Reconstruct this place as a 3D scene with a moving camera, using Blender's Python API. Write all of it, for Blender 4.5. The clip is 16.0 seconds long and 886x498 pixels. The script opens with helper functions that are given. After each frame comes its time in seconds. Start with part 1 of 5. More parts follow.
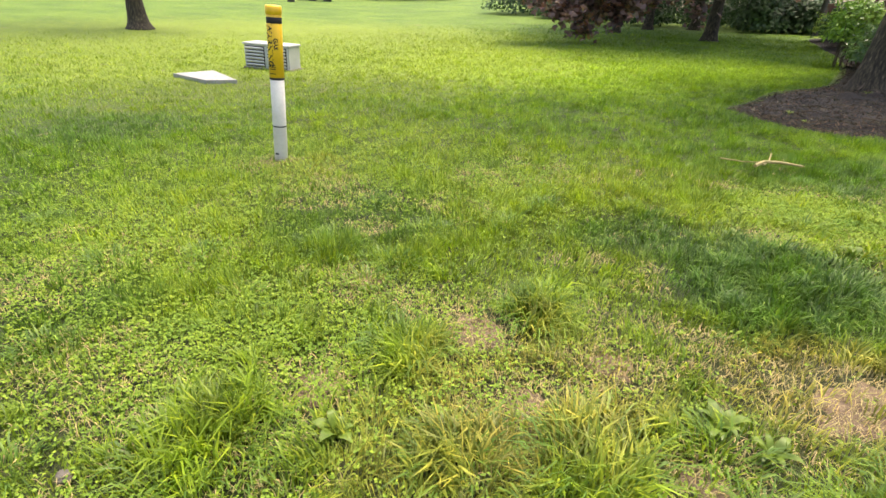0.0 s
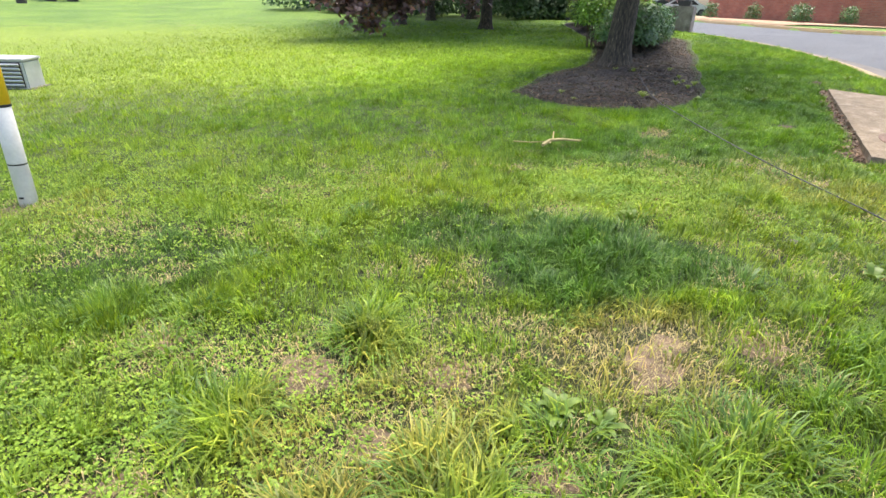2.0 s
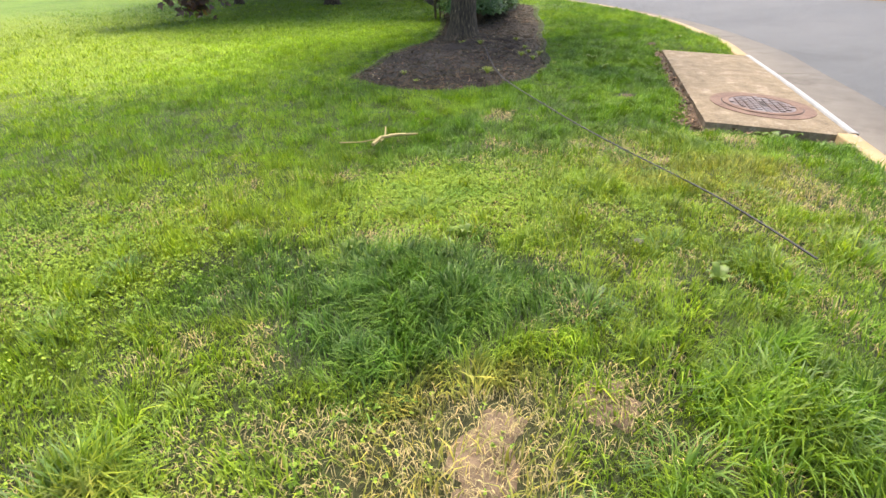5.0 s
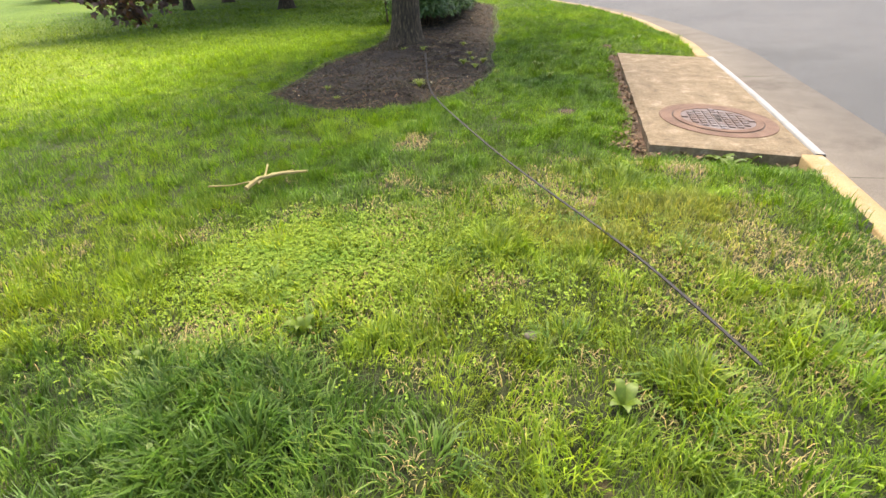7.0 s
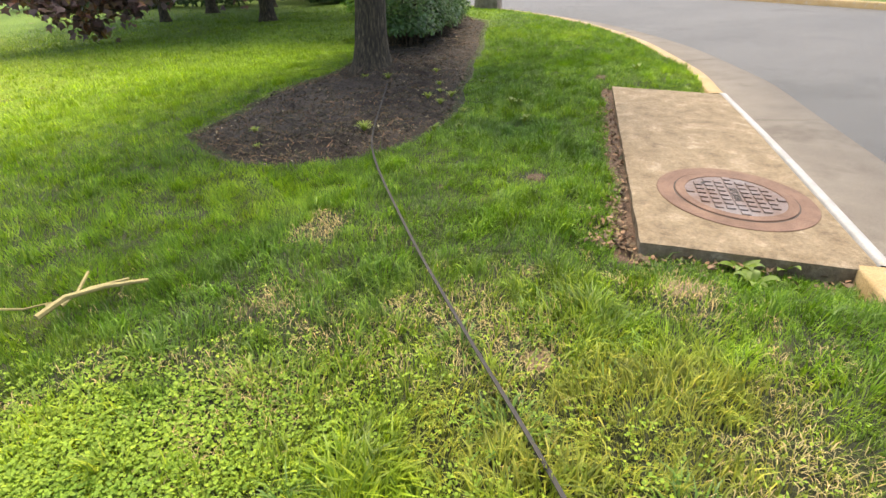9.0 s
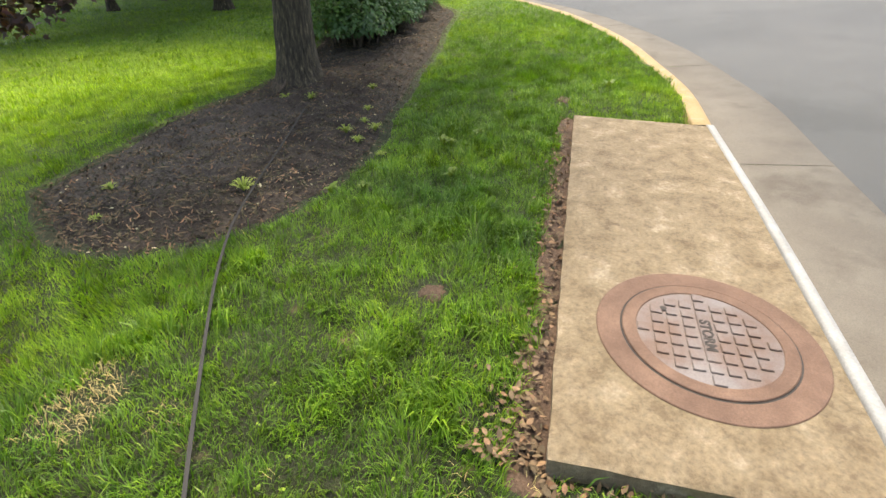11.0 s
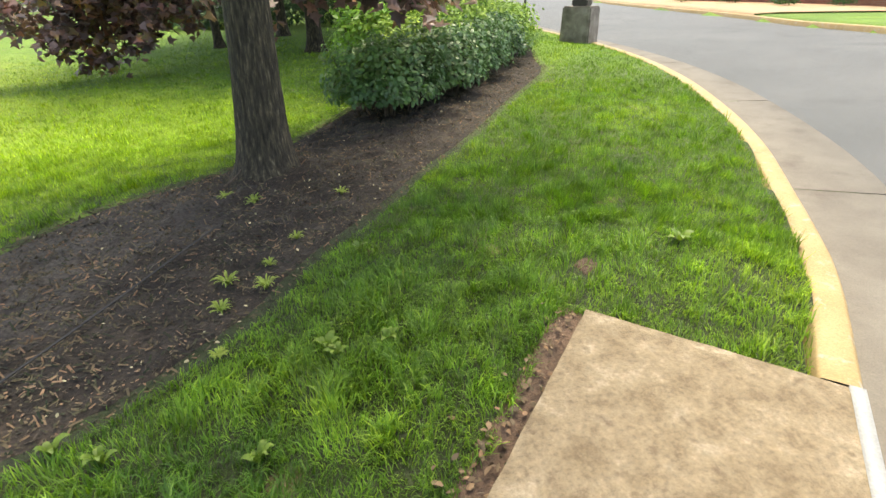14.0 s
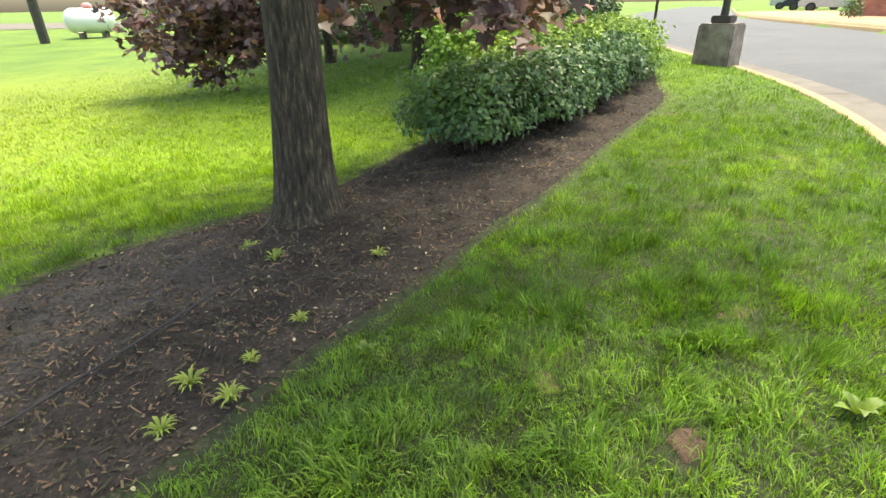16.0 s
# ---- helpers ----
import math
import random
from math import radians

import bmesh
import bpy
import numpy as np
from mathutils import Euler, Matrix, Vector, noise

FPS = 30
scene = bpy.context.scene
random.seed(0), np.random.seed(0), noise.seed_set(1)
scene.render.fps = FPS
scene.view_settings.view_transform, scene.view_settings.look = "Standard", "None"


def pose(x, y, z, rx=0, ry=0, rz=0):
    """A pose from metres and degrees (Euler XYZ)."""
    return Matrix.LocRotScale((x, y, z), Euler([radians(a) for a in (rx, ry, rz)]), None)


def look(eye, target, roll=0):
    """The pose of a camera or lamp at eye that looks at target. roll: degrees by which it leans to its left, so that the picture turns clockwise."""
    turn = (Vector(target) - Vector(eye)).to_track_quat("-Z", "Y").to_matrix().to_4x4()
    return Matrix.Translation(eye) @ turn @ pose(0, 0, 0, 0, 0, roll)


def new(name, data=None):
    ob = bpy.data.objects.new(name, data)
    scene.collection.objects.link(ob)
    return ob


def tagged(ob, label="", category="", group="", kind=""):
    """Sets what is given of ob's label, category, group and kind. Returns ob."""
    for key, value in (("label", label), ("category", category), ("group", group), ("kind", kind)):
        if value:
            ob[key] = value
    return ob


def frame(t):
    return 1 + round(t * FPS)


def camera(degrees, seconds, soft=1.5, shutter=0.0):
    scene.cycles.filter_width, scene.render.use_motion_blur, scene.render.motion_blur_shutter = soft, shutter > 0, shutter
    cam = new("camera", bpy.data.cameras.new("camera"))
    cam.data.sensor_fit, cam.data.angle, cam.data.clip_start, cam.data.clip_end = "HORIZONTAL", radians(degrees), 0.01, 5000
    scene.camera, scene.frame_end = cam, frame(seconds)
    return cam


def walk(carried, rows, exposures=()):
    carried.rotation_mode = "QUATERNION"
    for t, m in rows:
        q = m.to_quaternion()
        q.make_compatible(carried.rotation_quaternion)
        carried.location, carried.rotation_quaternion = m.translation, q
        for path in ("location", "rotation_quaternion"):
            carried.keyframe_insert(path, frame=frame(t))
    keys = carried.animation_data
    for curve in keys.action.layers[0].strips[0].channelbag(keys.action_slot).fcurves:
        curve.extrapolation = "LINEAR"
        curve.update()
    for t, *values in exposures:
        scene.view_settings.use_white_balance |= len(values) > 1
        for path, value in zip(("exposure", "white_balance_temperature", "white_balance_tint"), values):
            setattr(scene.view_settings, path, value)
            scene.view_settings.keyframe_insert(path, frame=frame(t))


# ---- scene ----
cam = camera(81.7, 16.0)
# the strip of lawn falls away from the road; this stands the fitted path upright
TILT = Matrix.Rotation(radians(-3.5), 4, 'Y')
PATH = [
    (0, (0.122, 0.132, 1.282), (0.15, 1.923, 0.394), 0.0),
    (0.5, (0.129, 0.205, 1.292), (0.313, 1.989, 0.407), -0.2),
    (1, (0.09, 0.3, 1.303), (0.466, 2.052, 0.415), -0.6),
    (1.5, (0.104, 0.308, 1.314), (0.643, 2.013, 0.418), -1.1),
    (2, (0.221, 0.304, 1.309), (0.881, 1.957, 0.396), -1.1),
    (2.5, (0.452, 0.293, 1.291), (1.182, 1.899, 0.348), -0.9),
    (3, (0.577, 0.39, 1.282), (1.39, 1.948, 0.327), -0.7),
    (3.5, (0.679, 0.584, 1.314), (1.568, 2.09, 0.344), -0.8),
    (4, (0.733, 0.63, 1.309), (1.661, 2.097, 0.315), -1.5),
    (6.5, (1.557, 0.833, 1.259), (2.589, 2.22, 0.253), -4.0),
    (7, (1.847, 0.918, 1.274), (2.861, 2.312, 0.26), -4.4),
    (7.5, (2.037, 1.155, 1.293), (3.079, 2.544, 0.301), -4.2),
    (8, (2.237, 1.329, 1.287), (3.22, 2.755, 0.286), -4.7),
    (8.5, (2.637, 1.412, 1.32), (3.636, 2.832, 0.328), -3.9),
    (9, (2.993, 1.561, 1.28), (3.996, 2.981, 0.289), -3.9),
    (9.5, (3.309, 1.742, 1.366), (4.315, 3.163, 0.381), -4.1),
    (9.7, (3.393, 1.762, 1.33), (4.399, 3.191, 0.358), -4.8),
    (11.8, (4.89, 2.382, 1.461), (5.819, 3.752, 0.339), -4.6),
    (12, (5.038, 2.435, 1.441), (5.939, 3.821, 0.315), -4.7),
    (12.5, (5.485, 2.727, 1.37), (6.293, 4.186, 0.267), -5.4),
    (13, (5.836, 2.921, 1.492), (6.535, 4.487, 0.463), -5.8),
    (13.5, (6.17, 2.99, 1.466), (6.775, 4.601, 0.447), -5.2),
    (14, (6.383, 3.249, 1.463), (6.97, 4.911, 0.517), -4.4),
    (14.5, (6.524, 3.469, 1.477), (6.994, 5.183, 0.559), -4.8),
    (15, (6.727, 3.644, 1.443), (7.105, 5.384, 0.532), -4.8),
    (15.5, (6.885, 3.833, 1.415), (7.187, 5.59, 0.508), -4.7),
    (16, (6.992, 4.088, 1.438), (7.196, 5.874, 0.562), -4.8),
]
walk(cam, [(t, TILT @ look(eye, target, roll)) for t, eye, target, roll in PATH],
     [(0, 1.5, 7400, 13), (0.5, 1.5, 7300, 12), (1.1, 1.55, 6500, 11), (3.5, 1.6, 6500, 11), (6.5, 1.6, 7500, 11), (9.5, 1.5, 7500, 9), (12, 1.5, 7400, 4), (13.5, 1.65, 7500, 3), (16, 1.9, 7600, 3)])


# ---- world and light ----
world = bpy.data.worlds.new("sky")
scene.world = world
world.use_nodes = True
sky = world.node_tree.nodes.new("ShaderNodeTexSky")
sky.sky_type, sky.sun_disc = "NISHITA", False
SUN_UP, SUN_ROUND = radians(74), radians(38)
sky.sun_elevation, sky.sun_rotation = SUN_UP, SUN_ROUND
sky.air_density, sky.dust_density, sky.ozone_density = 1.0, 4.0, 1.0
back = world.node_tree.nodes["Background"]
back.inputs["Strength"].default_value = 0.15
world.node_tree.links.new(sky.outputs[0], back.inputs[0])
lamp = bpy.data.lights.new("sun", "SUN")
lamp.energy, lamp.angle, lamp.color = 1.75, radians(16), (1.0, 0.95, 0.86)
sun = new("sun", lamp)
way = Vector((math.sin(SUN_ROUND) * math.cos(SUN_UP), math.cos(SUN_ROUND) * math.cos(SUN_UP), math.sin(SUN_UP)))
sun.matrix_world = look(way * 60, (0, 0, 0))


# ---- materials ----
def ramp_node(nt, stops):
    r = nt.nodes.new("ShaderNodeValToRGB")
    el = r.color_ramp.elements
    while len(el) < len(stops):
        el.new(0.5)
    for e, (p, c) in zip(el, stops):
        e.position, e.color = p, (*c, 1)
    return r


def noise_node(nt, where, scale, detail=4, rough=0.6, warp=0.0):
    n = nt.nodes.new("ShaderNodeTexNoise")
    n.inputs["Scale"].default_value, n.inputs["Detail"].default_value, n.inputs["Roughness"].default_value = scale, detail, rough
    n.inputs["Distortion"].default_value = warp
    nt.links.new(where, n.inputs["Vector"])
    return n


def mix_node(nt, a, b, fac, kind="MIX"):
    m = nt.nodes.new("ShaderNodeMix")
    m.data_type, m.blend_type = "RGBA", kind
    for value, socket in ((fac, m.inputs[0]), (a, m.inputs[6]), (b, m.inputs[7])):
        if isinstance(value, (int, float)):
            socket.default_value = value
        elif isinstance(value, tuple):
            socket.default_value = (*value, 1)
        else:
            nt.links.new(value, socket)
    return m.outputs[2]


def surface(name, stops, scale=8.0, fine=(0.75, 1.2), fine_scale=90.0, rough=0.8, metal=0.0, bump=0.3, bump_scale=60.0, through_light=0.0,
            island=0.0, spots=None, coord="world", stretch=(1, 1, 1), detail=4, blobs=(), warp=0.0):
    """A procedural material: a ramp over coarse noise, a fine grain over it, spots of wear, bump."""
    m = bpy.data.materials.new(name)
    m.use_nodes = True
    nt = m.node_tree
    p = nt.nodes["Principled BSDF"]
    p.inputs["Roughness"].default_value, p.inputs["Metallic"].default_value = rough, metal
    if coord == "world":
        where = nt.nodes.new("ShaderNodeNewGeometry").outputs["Position"]
    else:
        where = nt.nodes.new("ShaderNodeTexCoord").outputs["Object"]
    if stretch != (1, 1, 1):
        mp = nt.nodes.new("ShaderNodeMapping")
        mp.inputs["Scale"].default_value = stretch
        nt.links.new(where, mp.inputs["Vector"])
        where = mp.outputs[0]
    coarse = noise_node(nt, where, scale, detail, 0.6, warp)
    ramp = ramp_node(nt, stops)
    nt.links.new(coarse.outputs["Fac"], ramp.inputs[0])
    col = ramp.outputs[0]
    for x, y, r, c, amount in blobs:
        d = nt.nodes.new("ShaderNodeVectorMath")
        d.operation = "DISTANCE"
        flat = nt.nodes.new("ShaderNodeVectorMath")
        flat.operation = "MULTIPLY"
        nt.links.new(where, flat.inputs[0])
        flat.inputs[1].default_value = (1, 1, 0)
        wob = noise_node(nt, where, 3.5, 3)
        add = nt.nodes.new("ShaderNodeVectorMath")
        add.operation = "MULTIPLY_ADD"
        nt.links.new(wob.outputs["Color"], add.inputs[0])
        add.inputs[1].default_value = (0.9 * r, 0.9 * r, 0)
        nt.links.new(flat.outputs[0], add.inputs[2])
        nt.links.new(add.outputs[0], d.inputs[0])
        d.inputs[1].default_value = (x + 0.45 * r, y + 0.45 * r, 0)
        mr = nt.nodes.new("ShaderNodeMapRange")
        mr.interpolation_type = "SMOOTHSTEP"
        mr.inputs[1].default_value, mr.inputs[2].default_value, mr.inputs[3].default_value, mr.inputs[4].default_value = 0.55 * r, 1.1 * r, amount, 0
        nt.links.new(d.outputs["Value"], mr.inputs[0])
        col = mix_node(nt, col, c, mr.outputs[0])
    grain = noise_node(nt, where, fine_scale, 3)
    g = ramp_node(nt, [(0.25, (fine[0],) * 3), (0.75, (fine[1],) * 3)])
    nt.links.new(grain.outputs["Fac"], g.inputs[0])
    col = mix_node(nt, col, g.outputs[0], 1.0, "MULTIPLY")
    if spots:
        c, s, lo, hi = spots
        sp = noise_node(nt, where, s, 5)
        sr = ramp_node(nt, [(lo, (0, 0, 0)), (hi, (1, 1, 1))])
        nt.links.new(sp.outputs["Fac"], sr.inputs[0])
        col = mix_node(nt, col, c, sr.outputs[0])
    if island:
        rnd = nt.nodes.new("ShaderNodeNewGeometry").outputs["Random Per Island"]
        ir = ramp_node(nt, [(0, (1 - island, 1 - 0.8 * island, 1 - island)), (0.75, (1 + 0.4 * island, 1 + 0.4 * island, 1)), (1, (1 + 1.6 * island, 1 + island, 1 + 0.5 * island))])
        nt.links.new(rnd, ir.inputs[0])
        col = mix_node(nt, col, ir.outputs[0], 1.0, "MULTIPLY")
    nt.links.new(col, p.inputs["Base Color"])
    if bump:
        bn = noise_node(nt, where, bump_scale, 5, 0.65)
        b = nt.nodes.new("ShaderNodeBump")
        b.inputs["Strength"].default_value, b.inputs["Distance"].default_value = bump, 0.02
        nt.links.new(bn.outputs["Fac"], b.inputs["Height"])
        nt.links.new(b.outputs[0], p.inputs["Normal"])
    if through_light:
        tr = nt.nodes.new("ShaderNodeBsdfTranslucent")
        nt.links.new(col, tr.inputs["Color"])
        ms = nt.nodes.new("ShaderNodeMixShader")
        ms.inputs[0].default_value = through_light
        nt.links.new(p.outputs[0], ms.inputs[1])
        nt.links.new(tr.outputs[0], ms.inputs[2])
        nt.links.new(ms.outputs[0], nt.nodes["Material Output"].inputs[0])
    return m


# patches of the turf: darker tall fescue, bright clover, dry thatch
DARK, CLOVER, DRY = (0.064, 0.148, 0.020), (0.27, 0.36, 0.024), (0.36, 0.30, 0.09)
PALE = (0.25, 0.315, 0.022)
# lawn beyond the bed: its sunlit brightness is put into the colour
LIME_LIT = (0.25, 0.385, 0.018)
PATCHES = [(2.6, 11.0, 4.2, LIME_LIT, 0.75), (5.2, 10.3, 2.2, LIME_LIT, 0.7), (0.2, 2.6, 3.2, PALE, 0.45), (3.6, 2.2, 1.3, PALE, 0.5), (-4.0, 14.0, 9.0, PALE, 0.55), (1.75, 2.3, 0.65, DARK, 0.9), (1.3, 2.95, 0.45, DARK, 0.8), (2.25, 1.95, 0.3, DARK, 0.8), (3.5, 3.6, 0.8, DARK, 0.5), (-0.45, 3.25, 0.7, DARK, 0.75),
           (-1.7, 2.2, 0.6, DARK, 0.7), (-3.3, 5.6, 0.9, DARK, 0.7), (0.55, 4.1, 0.4, DARK, 0.5), (6.9, 5.3, 0.8, DARK, 0.45), (6.0, 4.6, 0.4, DARK, 0.6),
           (2.5, 3.15, 0.4, CLOVER, 0.9), (1.0, 3.6, 0.6, CLOVER, 0.6), (-1.5, 3.0, 0.7, CLOVER, 0.4), (2.3, 2.75, 0.35, CLOVER, 0.6), (-0.6, 5.6, 1.2, CLOVER, 0.35),
           (0.5, 1.6, 0.5, DRY, 0.55), (1.5, 1.5, 0.4, DRY, 0.6), (4.1, 2.0, 0.5, DRY, 0.4), (0.1, 1.3, 0.4, DRY, 0.4), (3.7, 2.4, 0.3, DRY, 0.4), (-0.9, 4.3, 0.4, DRY, 0.4)]
GREEN = [(0.3, (0.070, 0.155, 0.012)), (0.5, (0.145, 0.265, 0.018)), (0.7, (0.225, 0.345, 0.026))]
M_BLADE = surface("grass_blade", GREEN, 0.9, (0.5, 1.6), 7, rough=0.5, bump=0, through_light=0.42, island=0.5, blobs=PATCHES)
# dark thatch and soil; the shade between the blades is put into this colour
THATCH_SHADE = (0.024, 0.030, 0.009)
SOIL_SHADE = [(1.2, 2.6, 5.2, THATCH_SHADE, 0.9), (6.0, 4.4, 5.0, THATCH_SHADE, 0.92), (-1.5, 6.0, 4.5, THATCH_SHADE, 0.6), (10.0, 8.0, 4.0, THATCH_SHADE, 0.6)]
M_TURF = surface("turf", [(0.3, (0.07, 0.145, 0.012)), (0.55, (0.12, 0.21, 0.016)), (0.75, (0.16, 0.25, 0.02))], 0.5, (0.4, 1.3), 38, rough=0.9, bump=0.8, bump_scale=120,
                 blobs=PATCHES + SOIL_SHADE, spots=((0.16, 0.12, 0.06), 3.0, 0.62, 0.74))
M_STRAW = surface("dry_blade", [(0.3, (0.34, 0.27, 0.12)), (0.7, (0.50, 0.41, 0.20))], 5, rough=0.7, bump=0, through_light=0.2, island=0.3)
M_SOIL = surface("bare_soil", [(0.3, (0.10, 0.070, 0.043)), (0.7, (0.22, 0.155, 0.098))], 9, rough=0.95, bump=0.7)
M_MULCH = surface("mulch", [(0.3, (0.013, 0.008, 0.006)), (0.55, (0.026, 0.019, 0.013)), (0.8, (0.064, 0.047, 0.036))], 2.6, (0.35, 1.8), 40, rough=0.95, bump=1.0, bump_scale=38,
                  blobs=((4.7, 6.7, 1.0, (0.055, 0.047, 0.042), 0.6), (5.5, 7.3, 0.7, (0.054, 0.046, 0.041), 0.5)))
M_CHIP = surface("bark_chip", [(0.3, (0.031, 0.021, 0.014)), (0.7, (0.119, 0.090, 0.070))], 2.5, rough=0.9, bump=0.3, island=0.9)
M_CONC = surface("weathered_concrete", [(0.28, (0.120, 0.086, 0.048)), (0.44, (0.176, 0.132, 0.079)), (0.57, (0.215, 0.166, 0.105)), (0.70, (0.297, 0.245, 0.172))], 7, (0.66, 1.25), 50, rough=0.85, bump=0.5, bump_scale=85,
                 spots=((0.112, 0.080, 0.047), 13, 0.58, 0.72), detail=7, warp=0.25)
M_GUTTER = surface("gutter_concrete", [(0.3, (0.109, 0.092, 0.073)), (0.7, (0.160, 0.141, 0.115))], 2.4, (0.75, 1.15), 130, rough=0.8, bump=0.3, spots=((0.078, 0.063, 0.047), 1.8, 0.54, 0.70), detail=6)
M_YELLOW = surface("kerb_yellow_paint", [(0.3, (0.277, 0.189, 0.076)), (0.7, (0.353, 0.260, 0.126))], 4, (0.75, 1.15), 90, rough=0.7, bump=0.3, spots=((0.302, 0.260, 0.202), 11, 0.58, 0.66))
M_WHITE = surface("worn_white_paint", [(0.3, (0.246, 0.246, 0.238)), (0.7, (0.340, 0.340, 0.336))], 6, (0.8, 1.1), 90, rough=0.6, bump=0.2, spots=((0.323, 0.289, 0.230), 17, 0.62, 0.70))
M_ROAD = surface("asphalt", [(0.3, (0.026, 0.028, 0.030)), (0.5, (0.041, 0.042, 0.044)), (0.7, (0.057, 0.057, 0.058))], 0.55, (0.7, 1.3), 120, rough=0.56, bump=0.4, bump_scale=160, spots=((0.024, 0.025, 0.026), 0.9, 0.55, 0.66), detail=7)
M_BARK = surface("tree_bark", [(0.3, (0.022, 0.017, 0.011)), (0.48, (0.045, 0.036, 0.024)), (0.60, (0.082, 0.064, 0.040)), (0.72, (0.19, 0.16, 0.11))], 42, (0.35, 1.6), 30, rough=0.95, bump=1.0, bump_scale=55, stretch=(1, 1, 0.2), detail=5)
M_BRANCH = surface("twig_bark", [(0.3, (0.05, 0.035, 0.025)), (0.7, (0.12, 0.09, 0.065))], 20, rough=0.9, bump=0.3)
M_PURPLE = surface("purple_leaf", [(0.3, (0.085, 0.042, 0.055)), (0.5, (0.17, 0.10, 0.11)), (0.60, (0.24, 0.12, 0.07)), (0.70, (0.20, 0.19, 0.045))], 2.4, (0.8, 1.2), 30, rough=0.36, bump=0, through_light=0.3, island=0.5)
M_HEDGE = surface("hedge_leaf", [(0.3, (0.043, 0.098, 0.030)), (0.5, (0.072, 0.153, 0.043)), (0.7, (0.119, 0.221, 0.047))], 1.4, (0.7, 1.25), 30, rough=0.4, bump=0, through_light=0.25, island=0.35)
M_LIME = surface("young_leaf", [(0.3, (0.12, 0.26, 0.03)), (0.7, (0.22, 0.40, 0.05))], 3, rough=0.45, bump=0, through_light=0.35, island=0.3)
M_WOODS = surface("woods_leaf", [(0.3, (0.02, 0.05, 0.018)), (0.7, (0.06, 0.13, 0.035))], 0.5, rough=0.6, bump=0, through_light=0.2, island=0.4)
M_RUST = surface("rusty_iron", [(0.3, (0.11, 0.062, 0.042)), (0.7, (0.185, 0.112, 0.078))], 7, (0.8, 1.15), 120, rough=0.75, metal=0.2, bump=0.25, bump_scale=160)
M_IRON = surface("worn_iron", [(0.35, (0.13, 0.085, 0.068)), (0.6, (0.175, 0.155, 0.155))], 4, (0.8, 1.15), 120, rough=0.5, metal=0.45, bump=0.2, bump_scale=160)
M_DARK = surface("dark_recess", [(0.3, (0.02, 0.016, 0.014)), (0.7, (0.04, 0.033, 0.03))], 9, bump=0)
M_POSTW = surface("white_plastic", [(0.3, (0.62, 0.58, 0.53)), (0.7, (0.76, 0.73, 0.69))], 5, (0.9, 1.05), 60, rough=0.45, bump=0.05)
M_POSTY = surface("yellow_plastic", [(0.3, (0.72, 0.42, 0.015)), (0.7, (0.82, 0.52, 0.02))], 5, (0.9, 1.05), 60, rough=0.4, bump=0.05)
M_BLACK = surface("black_print", [(0.3, (0.010, 0.009, 0.009)), (0.7, (0.018, 0.016, 0.015))], 5, rough=0.7, bump=0)
M_GREYBOX = surface("beige_metal", [(0.3, (0.44, 0.45, 0.43)), (0.7, (0.55, 0.55, 0.53))], 4, (0.9, 1.06), 60, rough=0.5, bump=0.05)
M_TANK = surface("white_tank_paint", [(0.3, (0.66, 0.68, 0.66)), (0.7, (0.76, 0.78, 0.76))], 1.5, (0.9, 1.05), 40, rough=0.4, bump=0.05)
M_PINK = surface("faded_red_dome", [(0.3, (0.55, 0.22, 0.22)), (0.7, (0.62, 0.28, 0.27))], 4, rough=0.5, bump=0)
M_BLOCK = surface("stained_concrete", [(0.3, (0.11, 0.09, 0.075)), (0.5, (0.24, 0.205, 0.17)), (0.75, (0.40, 0.36, 0.31))], 3.2, (0.7, 1.2), 60, rough=0.9, bump=0.5)
M_STEEL = surface("dark_painted_steel", [(0.3, (0.045, 0.04, 0.038)), (0.7, (0.075, 0.068, 0.06))], 6, rough=0.5, metal=0.3, bump=0.1)


# ---- shaping helpers ----
def part(name, bm, material, parent=None, label="", smooth=False):
    me = bpy.data.meshes.new(name)
    bm.to_mesh(me)
    bm.free()
    me.materials.append(material)
    if smooth:
        me.polygons.foreach_set("use_smooth", [True] * len(me.polygons))
    ob = new(name, me)
    if parent:
        ob.parent = parent
    if label:
        ob["label"] = label
    return ob


def mesh_of(name, verts, faces_flat, sizes, material, parent=None, smooth=False):
    """A mesh from arrays: vertices (n, 3), corner indices, corners in each face."""
    me = bpy.data.meshes.new(name)
    me.vertices.add(len(verts))
    me.vertices.foreach_set("co", np.asarray(verts, dtype=np.float32).ravel())
    me.loops.add(len(faces_flat))
    me.loops.foreach_set("vertex_index", np.asarray(faces_flat, dtype=np.int32))
    sizes = np.asarray(sizes, dtype=np.int32)
    me.polygons.add(len(sizes))
    me.polygons.foreach_set("loop_start", np.concatenate(([0], np.cumsum(sizes)[:-1])).astype(np.int32))
    if smooth:
        me.polygons.foreach_set("use_smooth", np.ones(len(sizes), dtype=bool))
    me.update(calc_edges=True)
    me.materials.append(material)
    ob = new(name, me)
    if parent:
        ob.parent = parent
    return ob


def box(bm, size, at=(0, 0, 0), bevel=0.0, turn=0.0):
    g = bmesh.ops.create_cube(bm, size=1)
    v = g["verts"]
    bmesh.ops.scale(bm, vec=size, verts=v)
    if bevel:
        e = list({e for q in v for e in q.link_edges})
        r = bmesh.ops.bevel(bm, geom=e, offset=bevel, segments=2, affect="EDGES")
        v = list({q for f in r["faces"] for q in f.verts} | {q for q in v if q.is_valid})
    bmesh.ops.rotate(bm, matrix=Matrix.Rotation(turn, 3, "Z"), verts=v)
    bmesh.ops.translate(bm, vec=at, verts=v)


